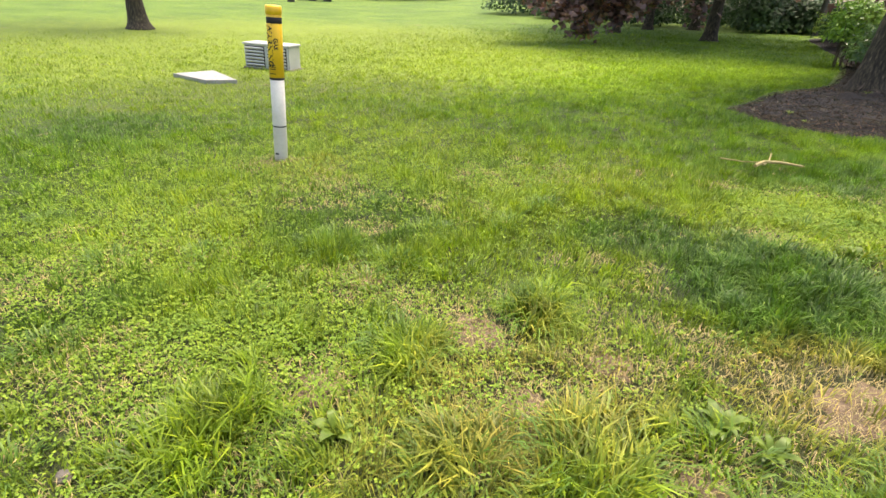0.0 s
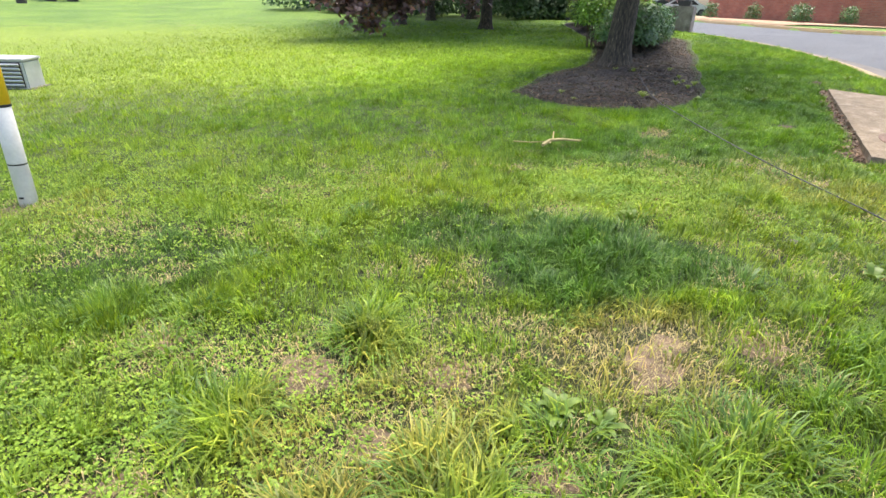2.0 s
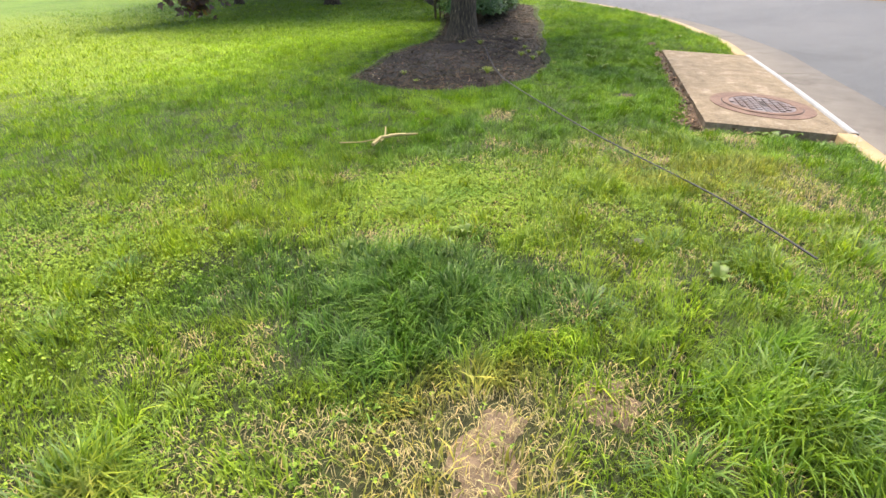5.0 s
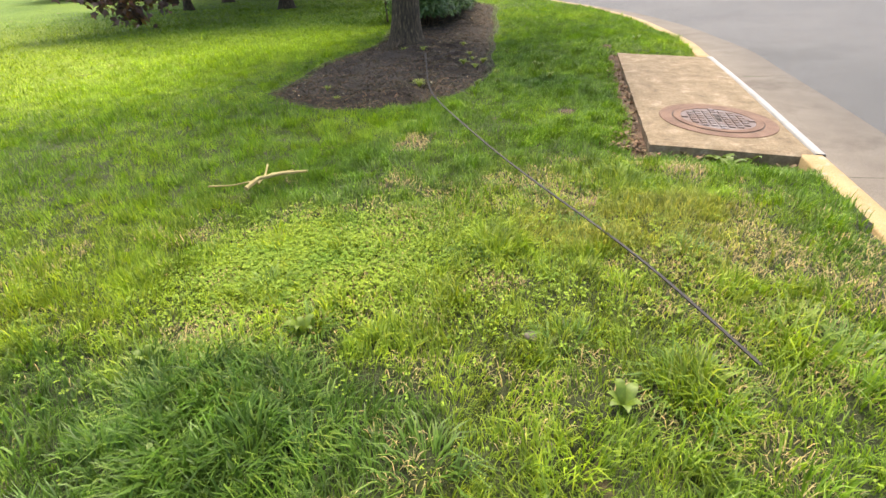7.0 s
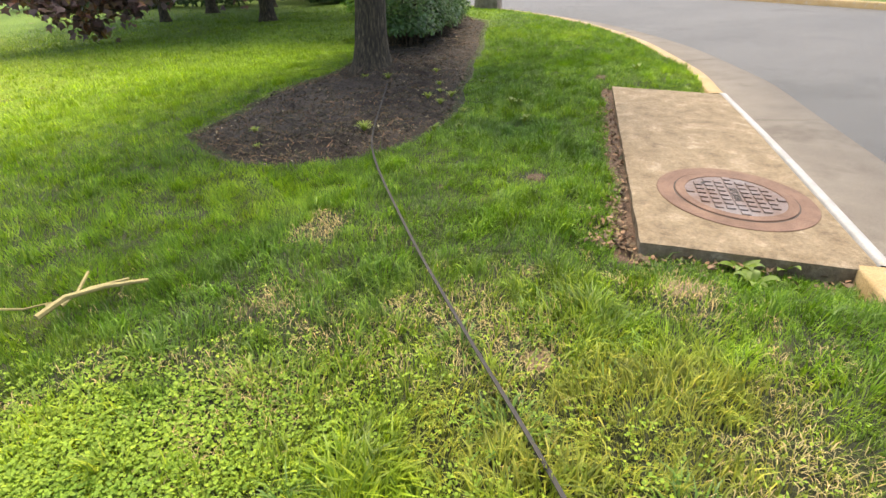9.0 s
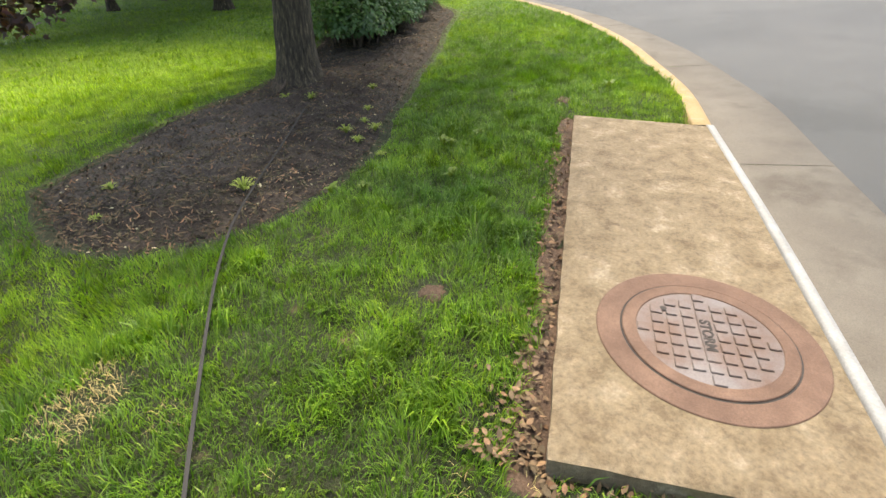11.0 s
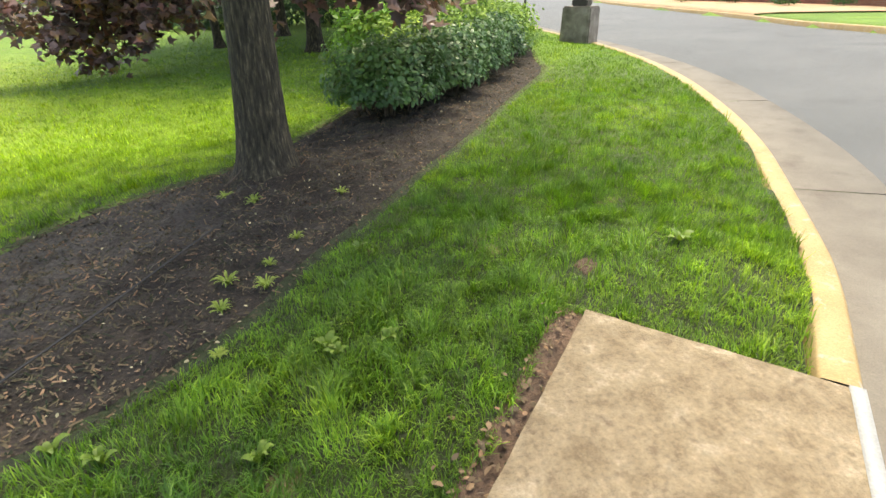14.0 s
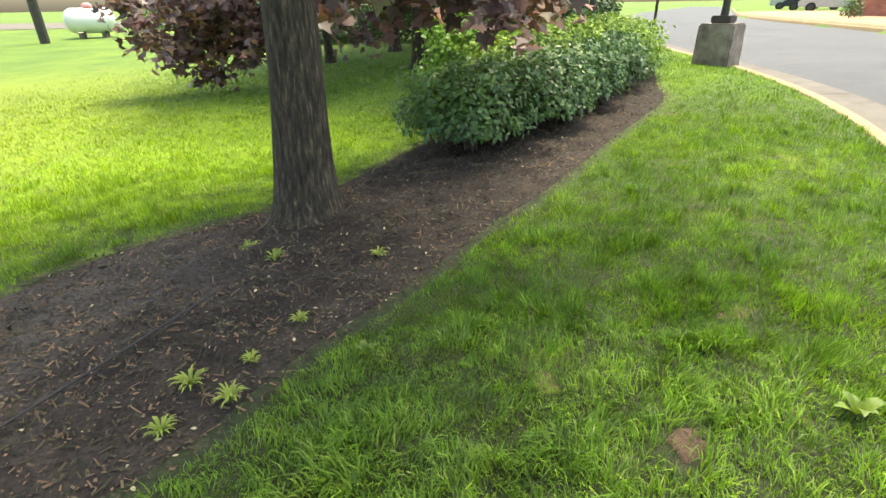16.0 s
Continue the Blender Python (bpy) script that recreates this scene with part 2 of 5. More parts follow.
def tube(bm, pts, radii, n=10, cap=True, rough=0.0, seed=0.0):
    """A tapered tube through points."""
    rings = []
    pts = [Vector(p) for p in pts]
    for i, p in enumerate(pts):
        d = (pts[min(i + 1, len(pts) - 1)] - pts[max(i - 1, 0)]).normalized()
        a = d.orthogonal().normalized() if abs(d.z) < 0.9 else d.cross(Vector((0, 1, 0))).normalized()
        b = d.cross(a)
        ring = []
        for k in range(n):
            f = 2 * math.pi * k / n
            q = a * math.cos(f) + b * math.sin(f)
            r = radii[i]
            if rough:
                r += rough * (0.7 * noise.noise(Vector((q.x * 4 + seed, q.y * 4, p.z * 1.3))) - 0.9 * abs(noise.noise(Vector((q.x * 9, q.y * 9 + seed, p.z * 1.6)))) + 0.4 * noise.noise(Vector((q.x * 21, q.y * 21 + seed, p.z * 7))))
            ring.append(bm.verts.new(p + q * r))
        rings.append(ring)
    for r0, r1 in zip(rings, rings[1:]):
        for k in range(n):
            bm.faces.new((r0[k], r0[(k + 1) % n], r1[(k + 1) % n], r1[k]))
    if cap:
        bm.faces.new(rings[0][::-1])
        bm.faces.new(rings[-1])


def smoothstep(a, b, x):
    u = np.clip((x - a) / (b - a), 0, 1)
    return u * u * (3 - 2 * u)


def curve_points(ctrl, step=0.25):
    """A Catmull-Rom line through control points, resampled."""
    c = np.array(ctrl, float)
    c = np.vstack((2 * c[0] - c[1], c, 2 * c[-1] - c[-2]))
    out = []
    for i in range(1, len(c) - 2):
        n = max(2, int(np.linalg.norm(c[i + 1] - c[i]) / step))
        for u in np.arange(n) / n:
            p0, p1, p2, p3 = c[i - 1:i + 3]
            out.append(0.5 * (2 * p1 + (p2 - p0) * u + (2 * p0 - 5 * p1 + 4 * p2 - p3) * u * u + (3 * p1 - p0 - 3 * p2 + p3) * u ** 3))
    out.append(c[-2])
    return np.array(out)


def normals(line):
    d = np.gradient(line, axis=0)
    d /= np.linalg.norm(d, axis=1)[:, None]
    return np.stack((d[:, 1], -d[:, 0]), 1)


def distance_to(line, x, y):
    """Signed distance from points to a line; positive on its left."""
    p = np.stack((np.ravel(x), np.ravel(y)), 1)
    best = np.full(len(p), 1e9)
    sign = np.ones(len(p))
    for a, b in zip(line, line[1:]):
        ab = b - a
        u = np.clip(((p - a) @ ab) / (ab @ ab), 0, 1)
        v = p - (a + u[:, None] * ab)
        d = np.hypot(v[:, 0], v[:, 1])
        near = d < best
        best = np.where(near, d, best)
        sign = np.where(near, np.sign(ab[0] * v[:, 1] - ab[1] * v[:, 0]), sign)
    return (best * sign).reshape(np.shape(x))


def inside(poly, x, y):
    poly = np.array(poly)
    x, y = np.asarray(x, float), np.asarray(y, float)
    hit = np.zeros(x.shape, bool)
    (x0, y0), (x1, y1) = poly.min(0), poly.max(0)
    near = (x >= x0) & (x <= x1) & (y >= y0) & (y <= y1)
    px, py, h = x[near], y[near], hit[near]
    for (x0, y0), (x1, y1) in zip(poly, np.roll(poly, -1, 0)):
        h ^= ((y0 > py) != (y1 > py)) & (px < (x1 - x0) * (py - y0) / (y1 - y0 + 1e-12) + x0)
    hit[near] = h
    return hit


# ---- lie of the land ----
KERB = curve_points([(-60, -22), (-14, -7.0), (-6, -4.0), (-2, -2.2), (0.5, -1.05), (1.9, -0.38), (3.2, 0.28), (4.2, 0.80), (4.9, 1.22), (5.8, 1.95), (7.1, 3.0), (8.38, 4.08), (8.8, 4.42),
                     (9.25, 4.82), (9.95, 5.6), (10.8, 6.6), (11.7, 7.95), (12.5, 9.4), (13.2, 11.1), (13.8, 13.2), (14.3, 15.6), (15, 19), (16.5, 24), (20, 33), (30, 50), (60, 90)], 0.4)
KN = normals(KERB)
BED = curve_points([(3.82, 6.7), (3.86, 5.75), (4.12, 5.2), (4.49, 4.96), (4.96, 4.92), (5.4, 5.06), (5.72, 5.26), (6.2, 5.62), (6.6, 6.12), (7.1, 6.55), (7.75, 7.3), (8.51, 7.97),
                    (9.68, 9.28), (10.85, 10.5), (11.5, 11.8), (13.0, 15), (13.2, 17.5), (12.3, 18), (10.6, 15), (9.0, 12), (7.8, 10.2), (7.0, 9.2), (6.2, 8.3), (5.5, 7.95),
                    (5.0, 7.74), (4.4, 7.15), (3.82, 6.7)], 0.15)[:-1]
SLAB = [(5.05, 2.79), (7.67, 4.93), (8.37, 4.10), (5.73, 1.98)]


FAR = curve_points([(-60, -34), (-12, -17), (0, -12.5), (8, -6.5), (12.5, -1), (15.5, 4.2), (17.8, 8.2), (20.2, 12.6), (22.9, 17.8), (25.2, 23.2), (30.4, 35), (38, 47), (64, 84)], 0.5)
NEAR_RUN = KERB[(KERB[:, 0] > -16) & (KERB[:, 1] < 34)][::2]


def kerb_gap(x, y):
    """Distance to the kerb's face, positive on the lawn."""
    return distance_to(NEAR_RUN, x, y)


def lean(x):
    """Height of the strip: it rises towards the road and levels out on either side."""
    k = 0.0612
    x = np.asarray(x, float)
    lo, hi = -2.0, 16.5
    mid = np.clip(x, lo, hi)
    return k * (mid - 1.6 * (1 - np.exp(np.minimum(x - lo, 0) / 1.6)) + 1.6 * (1 - np.exp(-np.maximum(x - hi, 0) / 1.6)))


def far_level(y):
    """Height of the far kerb's top."""
    return np.interp(y, (-20, 4, 9, 14, 60), (0.6, 1.0, 1.06, 0.94, 0.92))


def gz(x, y, s=None):
    """Height of the lawn."""
    x, y = np.asarray(x, float), np.asarray(y, float)
    s = kerb_gap(x, y) if s is None else s
    z = lean(x) - 0.09 * (1 - smoothstep(0.0, 1.3, s))
    a, b, d = np.array(SLAB[0]), np.array(SLAB[1]), np.array(SLAB[3])
    u = (b - a) / np.linalg.norm(b - a)
    v = (d - a) / np.linalg.norm(d - a)
    px = (x - a[0]) * u[0] + (y - a[1]) * u[1]
    py = (x - a[0]) * v[0] + (y - a[1]) * v[1]
    gap = np.maximum(np.maximum(-px, px - 3.38), np.maximum(-py, py - 1.06))
    near_end = smoothstep(0.6, -0.2, px)
    z = z - (0.055 + 0.04 * near_end) * (1 - smoothstep(0.02, 0.45, gap))
    z = z + 0.03 * np.clip(y - 12, 0, 40) * smoothstep(11, 5, x)
    return z + 0.02 * np.sin(1.7 * x + 0.6) * np.cos(1.3 * y) * smoothstep(0.3, 1.5, s)


def g1(x, y):
    return float(gz(np.array([x]), np.array([y]))[0])


# ---- ground, road, kerb ----
def spread(dense0, dense1, step, far):
    mid = np.arange(dense0, dense1, step)
    grow = step * 1.22 ** np.arange(1, 60)
    tail = np.cumsum(grow)
    tail = tail[tail < far]
    return np.concatenate((dense0 - tail[::-1], mid, mid[-1] + tail))


def build_ground():
    xs, ys = spread(-4, 15, 0.13, 600), spread(0, 20, 0.13, 600)
    X, Y = np.meshgrid(xs, ys)
    S = distance_to(KERB[::1], X, Y)
    Z = gz(X, Y, S)
    Z = np.where(S < 0.12, lean(X) - 0.55, Z)
    Z = np.where((S < -3) & (distance_to(FAR[::2], X, Y) < -0.1), far_level(Y), Z)
    box_ = (X > 3) & (X < 14) & (Y > 4) & (Y < 19)
    D = np.zeros(X.shape)
    D[box_] = np.abs(distance_to(np.vstack((BED, BED[:1])), X[box_], Y[box_])) * inside(BED, X[box_], Y[box_])
    Z = Z - 0.16 * smoothstep(0.08, 0.35, D)
    sl = np.array(SLAB)
    shr = sl + (sl.mean(0) - sl) * 0.06
    Z = np.where(inside(shr, X, Y), Z - 0.2, Z)
    ny, nx = X.shape
    idx = np.arange(nx * ny).reshape(ny, nx)
    f = np.stack((idx[:-1, :-1], idx[:-1, 1:], idx[1:, 1:], idx[1:, :-1]), -1).reshape(-1, 4)
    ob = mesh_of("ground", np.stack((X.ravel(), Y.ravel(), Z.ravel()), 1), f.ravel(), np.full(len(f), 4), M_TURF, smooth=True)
    return tagged(ob, "uneven green lawn with clover and thin patches", "lawn", kind="structure")


build_ground()


def strip(name, line, nrm, profile, material, parent=None, smooth=False, base=None):
    """Sweeps a profile of (out, up) along a line; heights ride on the kerb's own."""
    base = lean(line[:, 0]) - 0.09 if base is None else base
    V = np.concatenate([np.column_stack((line + nrm * o, base + u)) for o, u in profile])
    n, m = len(line), len(profile)
    F = []
    for j in range(m - 1):
        for i in range(n - 1):
            F.append((j * n + i, j * n + i + 1, (j + 1) * n + i + 1, (j + 1) * n + i))
    F = np.array(F)[:, ::-1]
    return mesh_of(name, V, F.ravel(), np.full(len(F), 4), material, parent, smooth)


arc = np.concatenate(([0], np.cumsum(np.hypot(*np.diff(KERB, axis=0).T))))


def at_arc(s):
    return np.stack((np.interp(s, arc, KERB[:, 0]), np.interp(s, arc, KERB[:, 1])), -1)


def arc_of(p):
    return arc[np.argmin(np.hypot(*(KERB - p).T))]


def build_kerb():
    whole = tagged(new("kerb"), "concrete kerb with worn yellow paint along the lawn", "kerb", kind="structure")
    gut = tagged(new("gutter"), "pale concrete gutter apron in cast lengths", "gutter", kind="structure")
    s0, s1 = arc_of((5.76, 1.97)), arc_of((8.38, 4.08))
    prof = [(-0.16, -0.3), (-0.16, -0.012), (-0.145, 0.0), (-0.02, 0.0), (0.0, -0.018), (0.02, -0.13), (0.02, -0.3)]
    cuts = []
    s = s0 - 30.4
    while s < s0 - 0.1:
        cuts.append((s, min(s + 3.04, s0)))
        s += 3.04
    s = s1
    while s < s1 + 42:
        cuts.append((s, s + 3.0))
        s += 3.0
    for a, b in cuts:
        q = np.linspace(a + 0.004, b - 0.004, 14)
        line = at_arc(q)
        strip("kerb_length", line, normals(line), prof, M_YELLOW, whole)
    # face of the inlet under the slab's edge, painted white
    q = np.linspace(s0, s1, 12)
    line = at_arc(q)
    face = strip("inlet_edge", line, normals(line), [(-0.055, -0.04), (-0.055, 0.006), (0.0, 0.004), (0.018, -0.10), (0.018, -0.3)], M_WHITE, whole)
    face["label"] = "worn white painted inlet edge"
    gp = [(0.015, -0.32), (0.015, -0.128), (0.06, -0.135), (0.75, -0.108), (0.75, -0.32)]
    joints = [s0 - 27.4 + 3.04 * i for i in range(10)] + [s1 - 0.45 + 3.0 * i for i in range(14)]
    joints = sorted(joints)
    for a, b in zip(joints, joints[1:]):
        if b - a < 0.3:
            continue
        line = at_arc(np.linspace(a + 0.005, b - 0.005, 14))
        strip("gutter_length", line, normals(line), gp, M_GUTTER, gut)


build_kerb()


def build_road():
    """Asphalt ruled from the near gutter to the far kerb, with a slight crown."""
    n = normals(KERB)
    d = np.stack((-n[:, 1], n[:, 0]), 1)
    across = FAR[None] - KERB[:, None]
    off = np.abs((across * d[:, None]).sum(2)) + 1e3 * ((across * n[:, None]).sum(2) < 2)
    outer = FAR[off.argmin(1)]
    outer = np.where((off.min(1) < 1.0)[:, None], outer, KERB + n * 8)
    inner = KERB + n * 0.74
    z0, z1 = lean(KERB[:, 0]) - 0.208, far_level(outer[:, 1]) - 0.13
    V = []
    for u in np.linspace(0, 1, 9):
        p = inner + (outer - inner) * u
        V.append(np.column_stack((p, z0 + (z1 - z0) * u + 0.03 * math.sin(u * math.pi))))
    m = len(KERB)
    F = np.array([(j * m + i, (j + 1) * m + i, (j + 1) * m + i + 1, j * m + i + 1) for j in range(8) for i in range(m - 1)])
    ob = mesh_of("road", np.concatenate(V), F.ravel(), np.full(len(F), 4), M_ROAD, smooth=True)
    tagged(ob, "damp grey asphalt road curving past the lawn", "road", kind="structure")
    fk = tagged(new("kerb"), "yellow painted kerb across the road", "kerb", kind="structure")
    base = FAR[(FAR[:, 0] > 8) & (FAR[:, 1] < 70)]
    bn = normals(base)
    for i in range(0, len(base) - 6, 6):
        q = slice(i, i + 7)
        strip("kerb_length", base[q], bn[q], [(-0.02, -0.3), (0, -0.02), (0.02, 0.0), (0.17, 0.0), (0.19, -0.3)], M_YELLOW, fk, base=far_level(base[q, 1]))
    verge = strip("far_verge", base, bn, [(0.17, -0.2), (0.17, -0.01), (0.6, 0.03), (3.0, 0.05), (9.0, 0.06)], M_TURF, smooth=True, base=far_level(base[:, 1]))
    tagged(verge, "mown green lawn behind the far kerb", "lawn", kind="structure")


build_road()


def build_slab():
    """The storm inlet's cast lid: tilted a little to the road, with broken edges."""
    zA = [float(lean(x)) for x, y in SLAB]
    top = [Vector((SLAB[0][0], SLAB[0][1], zA[0] + 0.0)), Vector((SLAB[1][0], SLAB[1][1], zA[1] + 0.0)),
           Vector((SLAB[2][0], SLAB[2][1], zA[2] - 0.088)), Vector((SLAB[3][0], SLAB[3][1], zA[3] - 0.088))]
    nu, nv = 60, 20
    bm = bmesh.new()
    grid = []
    for i in range(nu + 1):
        row = []
        for j in range(nv + 1):
            u, v = i / nu, j / nv
            p = top[0].lerp(top[1], u).lerp(top[3].lerp(top[2], u), v)
            edge = min(u * 3.4, (1 - u) * 3.4, v * 1.06)
            p.z += 0.0025 * noise.noise(p * 3) - 0.010 * max(0, 1 - edge / 0.025)
            if edge < 0.02:
                p.x += 0.006 * noise.noise(p * 9)
                p.y += 0.006 * noise.noise(p * 9 + Vector((5, 5, 5)))
            row.append(bm.verts.new(p))
        grid.append(row)
    for i in range(nu):
        for j in range(nv):
            bm.faces.new((grid[i][j], grid[i][j + 1], grid[i + 1][j + 1], grid[i + 1][j]))
    rim = [grid[i][0] for i in range(nu + 1)] + [grid[nu][j] for j in range(1, nv + 1)] + [grid[i][nv] for i in range(nu - 1, -1, -1)] + [grid[0][j] for j in range(nv - 1, 0, -1)]
    low = [bm.verts.new((v.co.x, v.co.y, v.co.z - 0.24)) for v in rim]
    for k in range(len(rim)):
        bm.faces.new((rim[k], rim[(k + 1) % len(rim)], low[(k + 1) % len(rim)], low[k]))
    ob = part("storm_inlet_slab", bm, M_CONC)
    tagged(ob, "tan weathered concrete storm inlet slab beside the kerb", "concrete slab")
    return top


TOP = build_slab()


def cast_text(words, size, parent, m, material, depth=0.003, name="lettering"):
    c = bpy.data.curves.new(name, "FONT")
    c.body, c.size, c.extrude, c.align_x, c.align_y, c.offset = words, size, depth, "CENTER", "CENTER", size * 0.035
    tmp = new(name, c)
    me = bpy.data.meshes.new_from_object(tmp.evaluated_get(bpy.context.evaluated_depsgraph_get()))
    bpy.data.objects.remove(tmp)
    me.materials.clear()
    me.materials.append(material)
    ob = new(name, me)
    ob.parent, ob.matrix_local = parent, m
    return ob


def build_cover():
    """Round cast iron storm cover in its frame, set into the slab."""
    a, b, d = TOP[0], TOP[1], TOP[3]
    u = (b - a).normalized()
    n = u.cross(d - a).normalized()
    n = n if n.z > 0 else -n
    c = Vector((5.97, 2.78, 0))
    c.z = a.z - ((c.x - a.x) * n.x + (c.y - a.y) * n.y) / n.z
    m = Matrix((u, n.cross(u), n)).transposed().to_4x4()
    m.translation = c
    whole = tagged(new("manhole_cover"), "rusty cast iron storm drain cover set in concrete slab", "manhole cover")
    whole.matrix_world = m

    def ring(r0, r1, z0, z1, n=72):
        bm = bmesh.new()
        prof = [(r0, z0 - 0.01), (r0, z1 - 0.002), (r0 + 0.004, z1), (r1 - 0.004, z1), (r1, z1 - 0.003), (r1, z0 - 0.01)]
        vs = [[bm.verts.new((r * math.cos(2 * math.pi * k / n), r * math.sin(2 * math.pi * k / n), z)) for r, z in prof] for k in range(n)]
        for k in range(n):
            for j in range(len(prof) - 1):
                bm.faces.new((vs[k][j], vs[(k + 1) % n][j], vs[(k + 1) % n][j + 1], vs[k][j + 1]))
        return bm
    part("frame_ring", ring(0.338, 0.435, 0, 0.006), M_RUST, whole, "rusty brown iron frame")
    bm = bmesh.new()
    bmesh.ops.create_circle(bm, cap_ends=True, radius=0.34, segments=64, matrix=Matrix.Translation((0, 0, 0.0045)))
    part("gap", bm, M_DARK, whole)
    part("rim", ring(0.275, 0.331, 0, 0.012), M_RUST, whole, "rusty rim of the lid")
    bm = bmesh.new()
    bmesh.ops.create_circle(bm, cap_ends=True, radius=0.276, segments=64, matrix=Matrix.Translation((0, 0, 0.0075)))
    lid = part("lid", bm, M_IRON, whole, "worn grey iron lid")
    tile = None
    for i in range(-4, 5):
        for j in range(-4, 5):
            x, y = i * 0.062, j * 0.062
            if math.hypot(x, y) > 0.252 or (j == 0 and abs(i) < 3):
                continue
            if tile is None:
                bm = bmesh.new()
                box(bm, (0.046, 0.046, 0.012), (0, 0, 0.0085), 0.0025)
                tile = part("stud", bm, M_IRON, lid)
            else:
                tile = new("stud", tile.data)
                tile.parent = lid
            tile.location = (x, y, 0)
    bm = bmesh.new()
    box(bm, (0.30, 0.052, 0.011), (0, 0, 0.008), 0.003)
    part("name_plate", bm, M_IRON, lid)
    cast_text("STORM", 0.058, lid, pose(0, 0, 0.0142, 0, 0, 180), M_DARK, 0.0012)
    bm = bmesh.new()
    bmesh.ops.create_circle(bm, cap_ends=True, radius=0.014, segments=16, matrix=Matrix.Translation((0.135, 0.155, 0.0152)))
    part("pick_hole", bm, M_DARK, lid)


build_cover()


# ---- grass ----
rng = np.random.default_rng(7)


def blades(name, x, y, z, h, w, bend, material, parent=None, az=None, simple=None):
    """Many blades in one mesh: a quad and a tip each, or one triangle where simple is true."""
    n = len(x)
    az = rng.uniform(0, 2 * np.pi, n) if az is None else az
    simple = np.zeros(n, bool) if simple is None else simple
    dx, dy = np.cos(az), np.sin(az)
    px, py = -dy, dx
    tw = rng.uniform(-0.6, 0.6, n)

    def corners(shape, q):
        V = np.empty((int(q.sum()), len(shape), 3))
        for k, (f, hf, wf) in enumerate(shape):
            up_ = h[q] * hf * np.sqrt(np.maximum(1 - (bend[q] * f * 0.8) ** 2, 0.08))
            V[:, k, 0] = x[q] + dx[q] * bend[q] * h[q] * f + (px + tw * dx)[q] * w[q] * 0.5 * wf
            V[:, k, 1] = y[q] + dy[q] * bend[q] * h[q] * f + (py + tw * dy)[q] * w[q] * 0.5 * wf
            V[:, k, 2] = z[q] + up_
        return V.reshape(-1, 3)
    near = corners(((0, 0, 1), (0, 0, -1), (0.35, 0.6, -0.85), (0.35, 0.6, 0.85), (1.0, 1.0, 0)), ~simple)
    far = corners(((0, 0, 1.1), (0, 0, -1.1), (0.85, 1.0, 0)), simple)
    i = np.arange(len(near) // 5)[:, None] * 5
    F = np.concatenate((i + [0, 1, 2, 3], i + [3, 2, 4]), 1).ravel()
    F = np.concatenate((F, len(near) + np.arange(len(far))))
    sizes = np.concatenate((np.tile([4, 3], len(i)), np.full(len(far) // 3, 3)))
    return mesh_of(name, np.concatenate((near, far)), F, sizes, material, parent, True)


def value_noise(x, y, scale, seed):
    """Smooth noise in 0..1 on a lattice."""
    r = np.random.default_rng(seed)
    t = r.random((256, 256))
    u, v = x * scale + 1000, y * scale + 1000
    i, j = np.floor(u).astype(int), np.floor(v).astype(int)
    fu, fv = u - i, v - j
    fu, fv = fu * fu * (3 - 2 * fu), fv * fv * (3 - 2 * fv)
    q = lambda a, b: t[a % 256, b % 256]
    return (q(i, j) * (1 - fu) + q(i + 1, j) * fu) * (1 - fv) + (q(i, j + 1) * (1 - fu) + q(i + 1, j + 1) * fu) * fv


WALKED = np.array([(0.1, 0.2), (0.7, 0.6), (2.0, 1.1), (3.4, 1.8), (5.0, 2.4), (6.2, 3.0), (7.0, 4.1)])
# thin or bare ground: x, y, radius, strength
BARE = [(0.29, 1.94, 0.2, 0.98), (-0.26, 2.39, 0.26, 0.8), (1.54, 1.43, 0.32, 0.66), (0.8, 1.7, 0.24, 0.66), (0.9, 1.15, 0.2, 0.6), (0.42, 1.5, 0.22, 0.66), (1.68, 1.5, 0.12, 0.9), (1.42, 1.36, 0.09, 0.9), (4.06, 2.53, 0.16, 0.7), (5.28, 3.72, 0.11, 0.97), (7.89, 5.25, 0.1, 0.9),
        (1.2, 1.75, 0.2, 0.5), (-1.3, 4.45, 0.3, 0.7), (-0.3, 1.6, 0.25, 0.6), (4.9, 2.45, 0.25, 0.6), (2.0, 1.35, 0.25, 0.6), (3.5, 2.9, 0.2, 0.5), (3.6, 1.8, 0.35, 0.45), (8.6, 4.9, 0.2, 0.5), (4.2, 1.75, 0.3, 0.5), (-0.9, 1.5, 0.3, 0.5)]
# long clumps: x, y, radius, extra height
TUFTS = [(0.57, 2.04, 0.2, 0.10), (0.0, 1.82, 0.2, 0.07), (-0.43, 2.73, 0.25, 0.05), (0.6, 1.23, 0.22, 0.09), (2.37, 1.0, 0.26, 0.09), (3.64, 1.24, 0.25, 0.05), (3.14, 1.4, 0.2, 0.05), (3.27, 2.48, 0.14, 0.04),
         (1.9, 2.24, 0.5, 0.035), (1.88, 2.5, 0.4, 0.03), (1.5, 1.0, 0.25, 0.06), (-0.6, 1.3, 0.3, 0.06), (1.25, 0.95, 0.2, 0.07), (0.2, 1.25, 0.2, 0.06), (4.3, 2.56, 0.3, 0.03), (6.78, 5.41, 0.35, 0.02), (1.0, 1.25, 0.15, 0.05)]


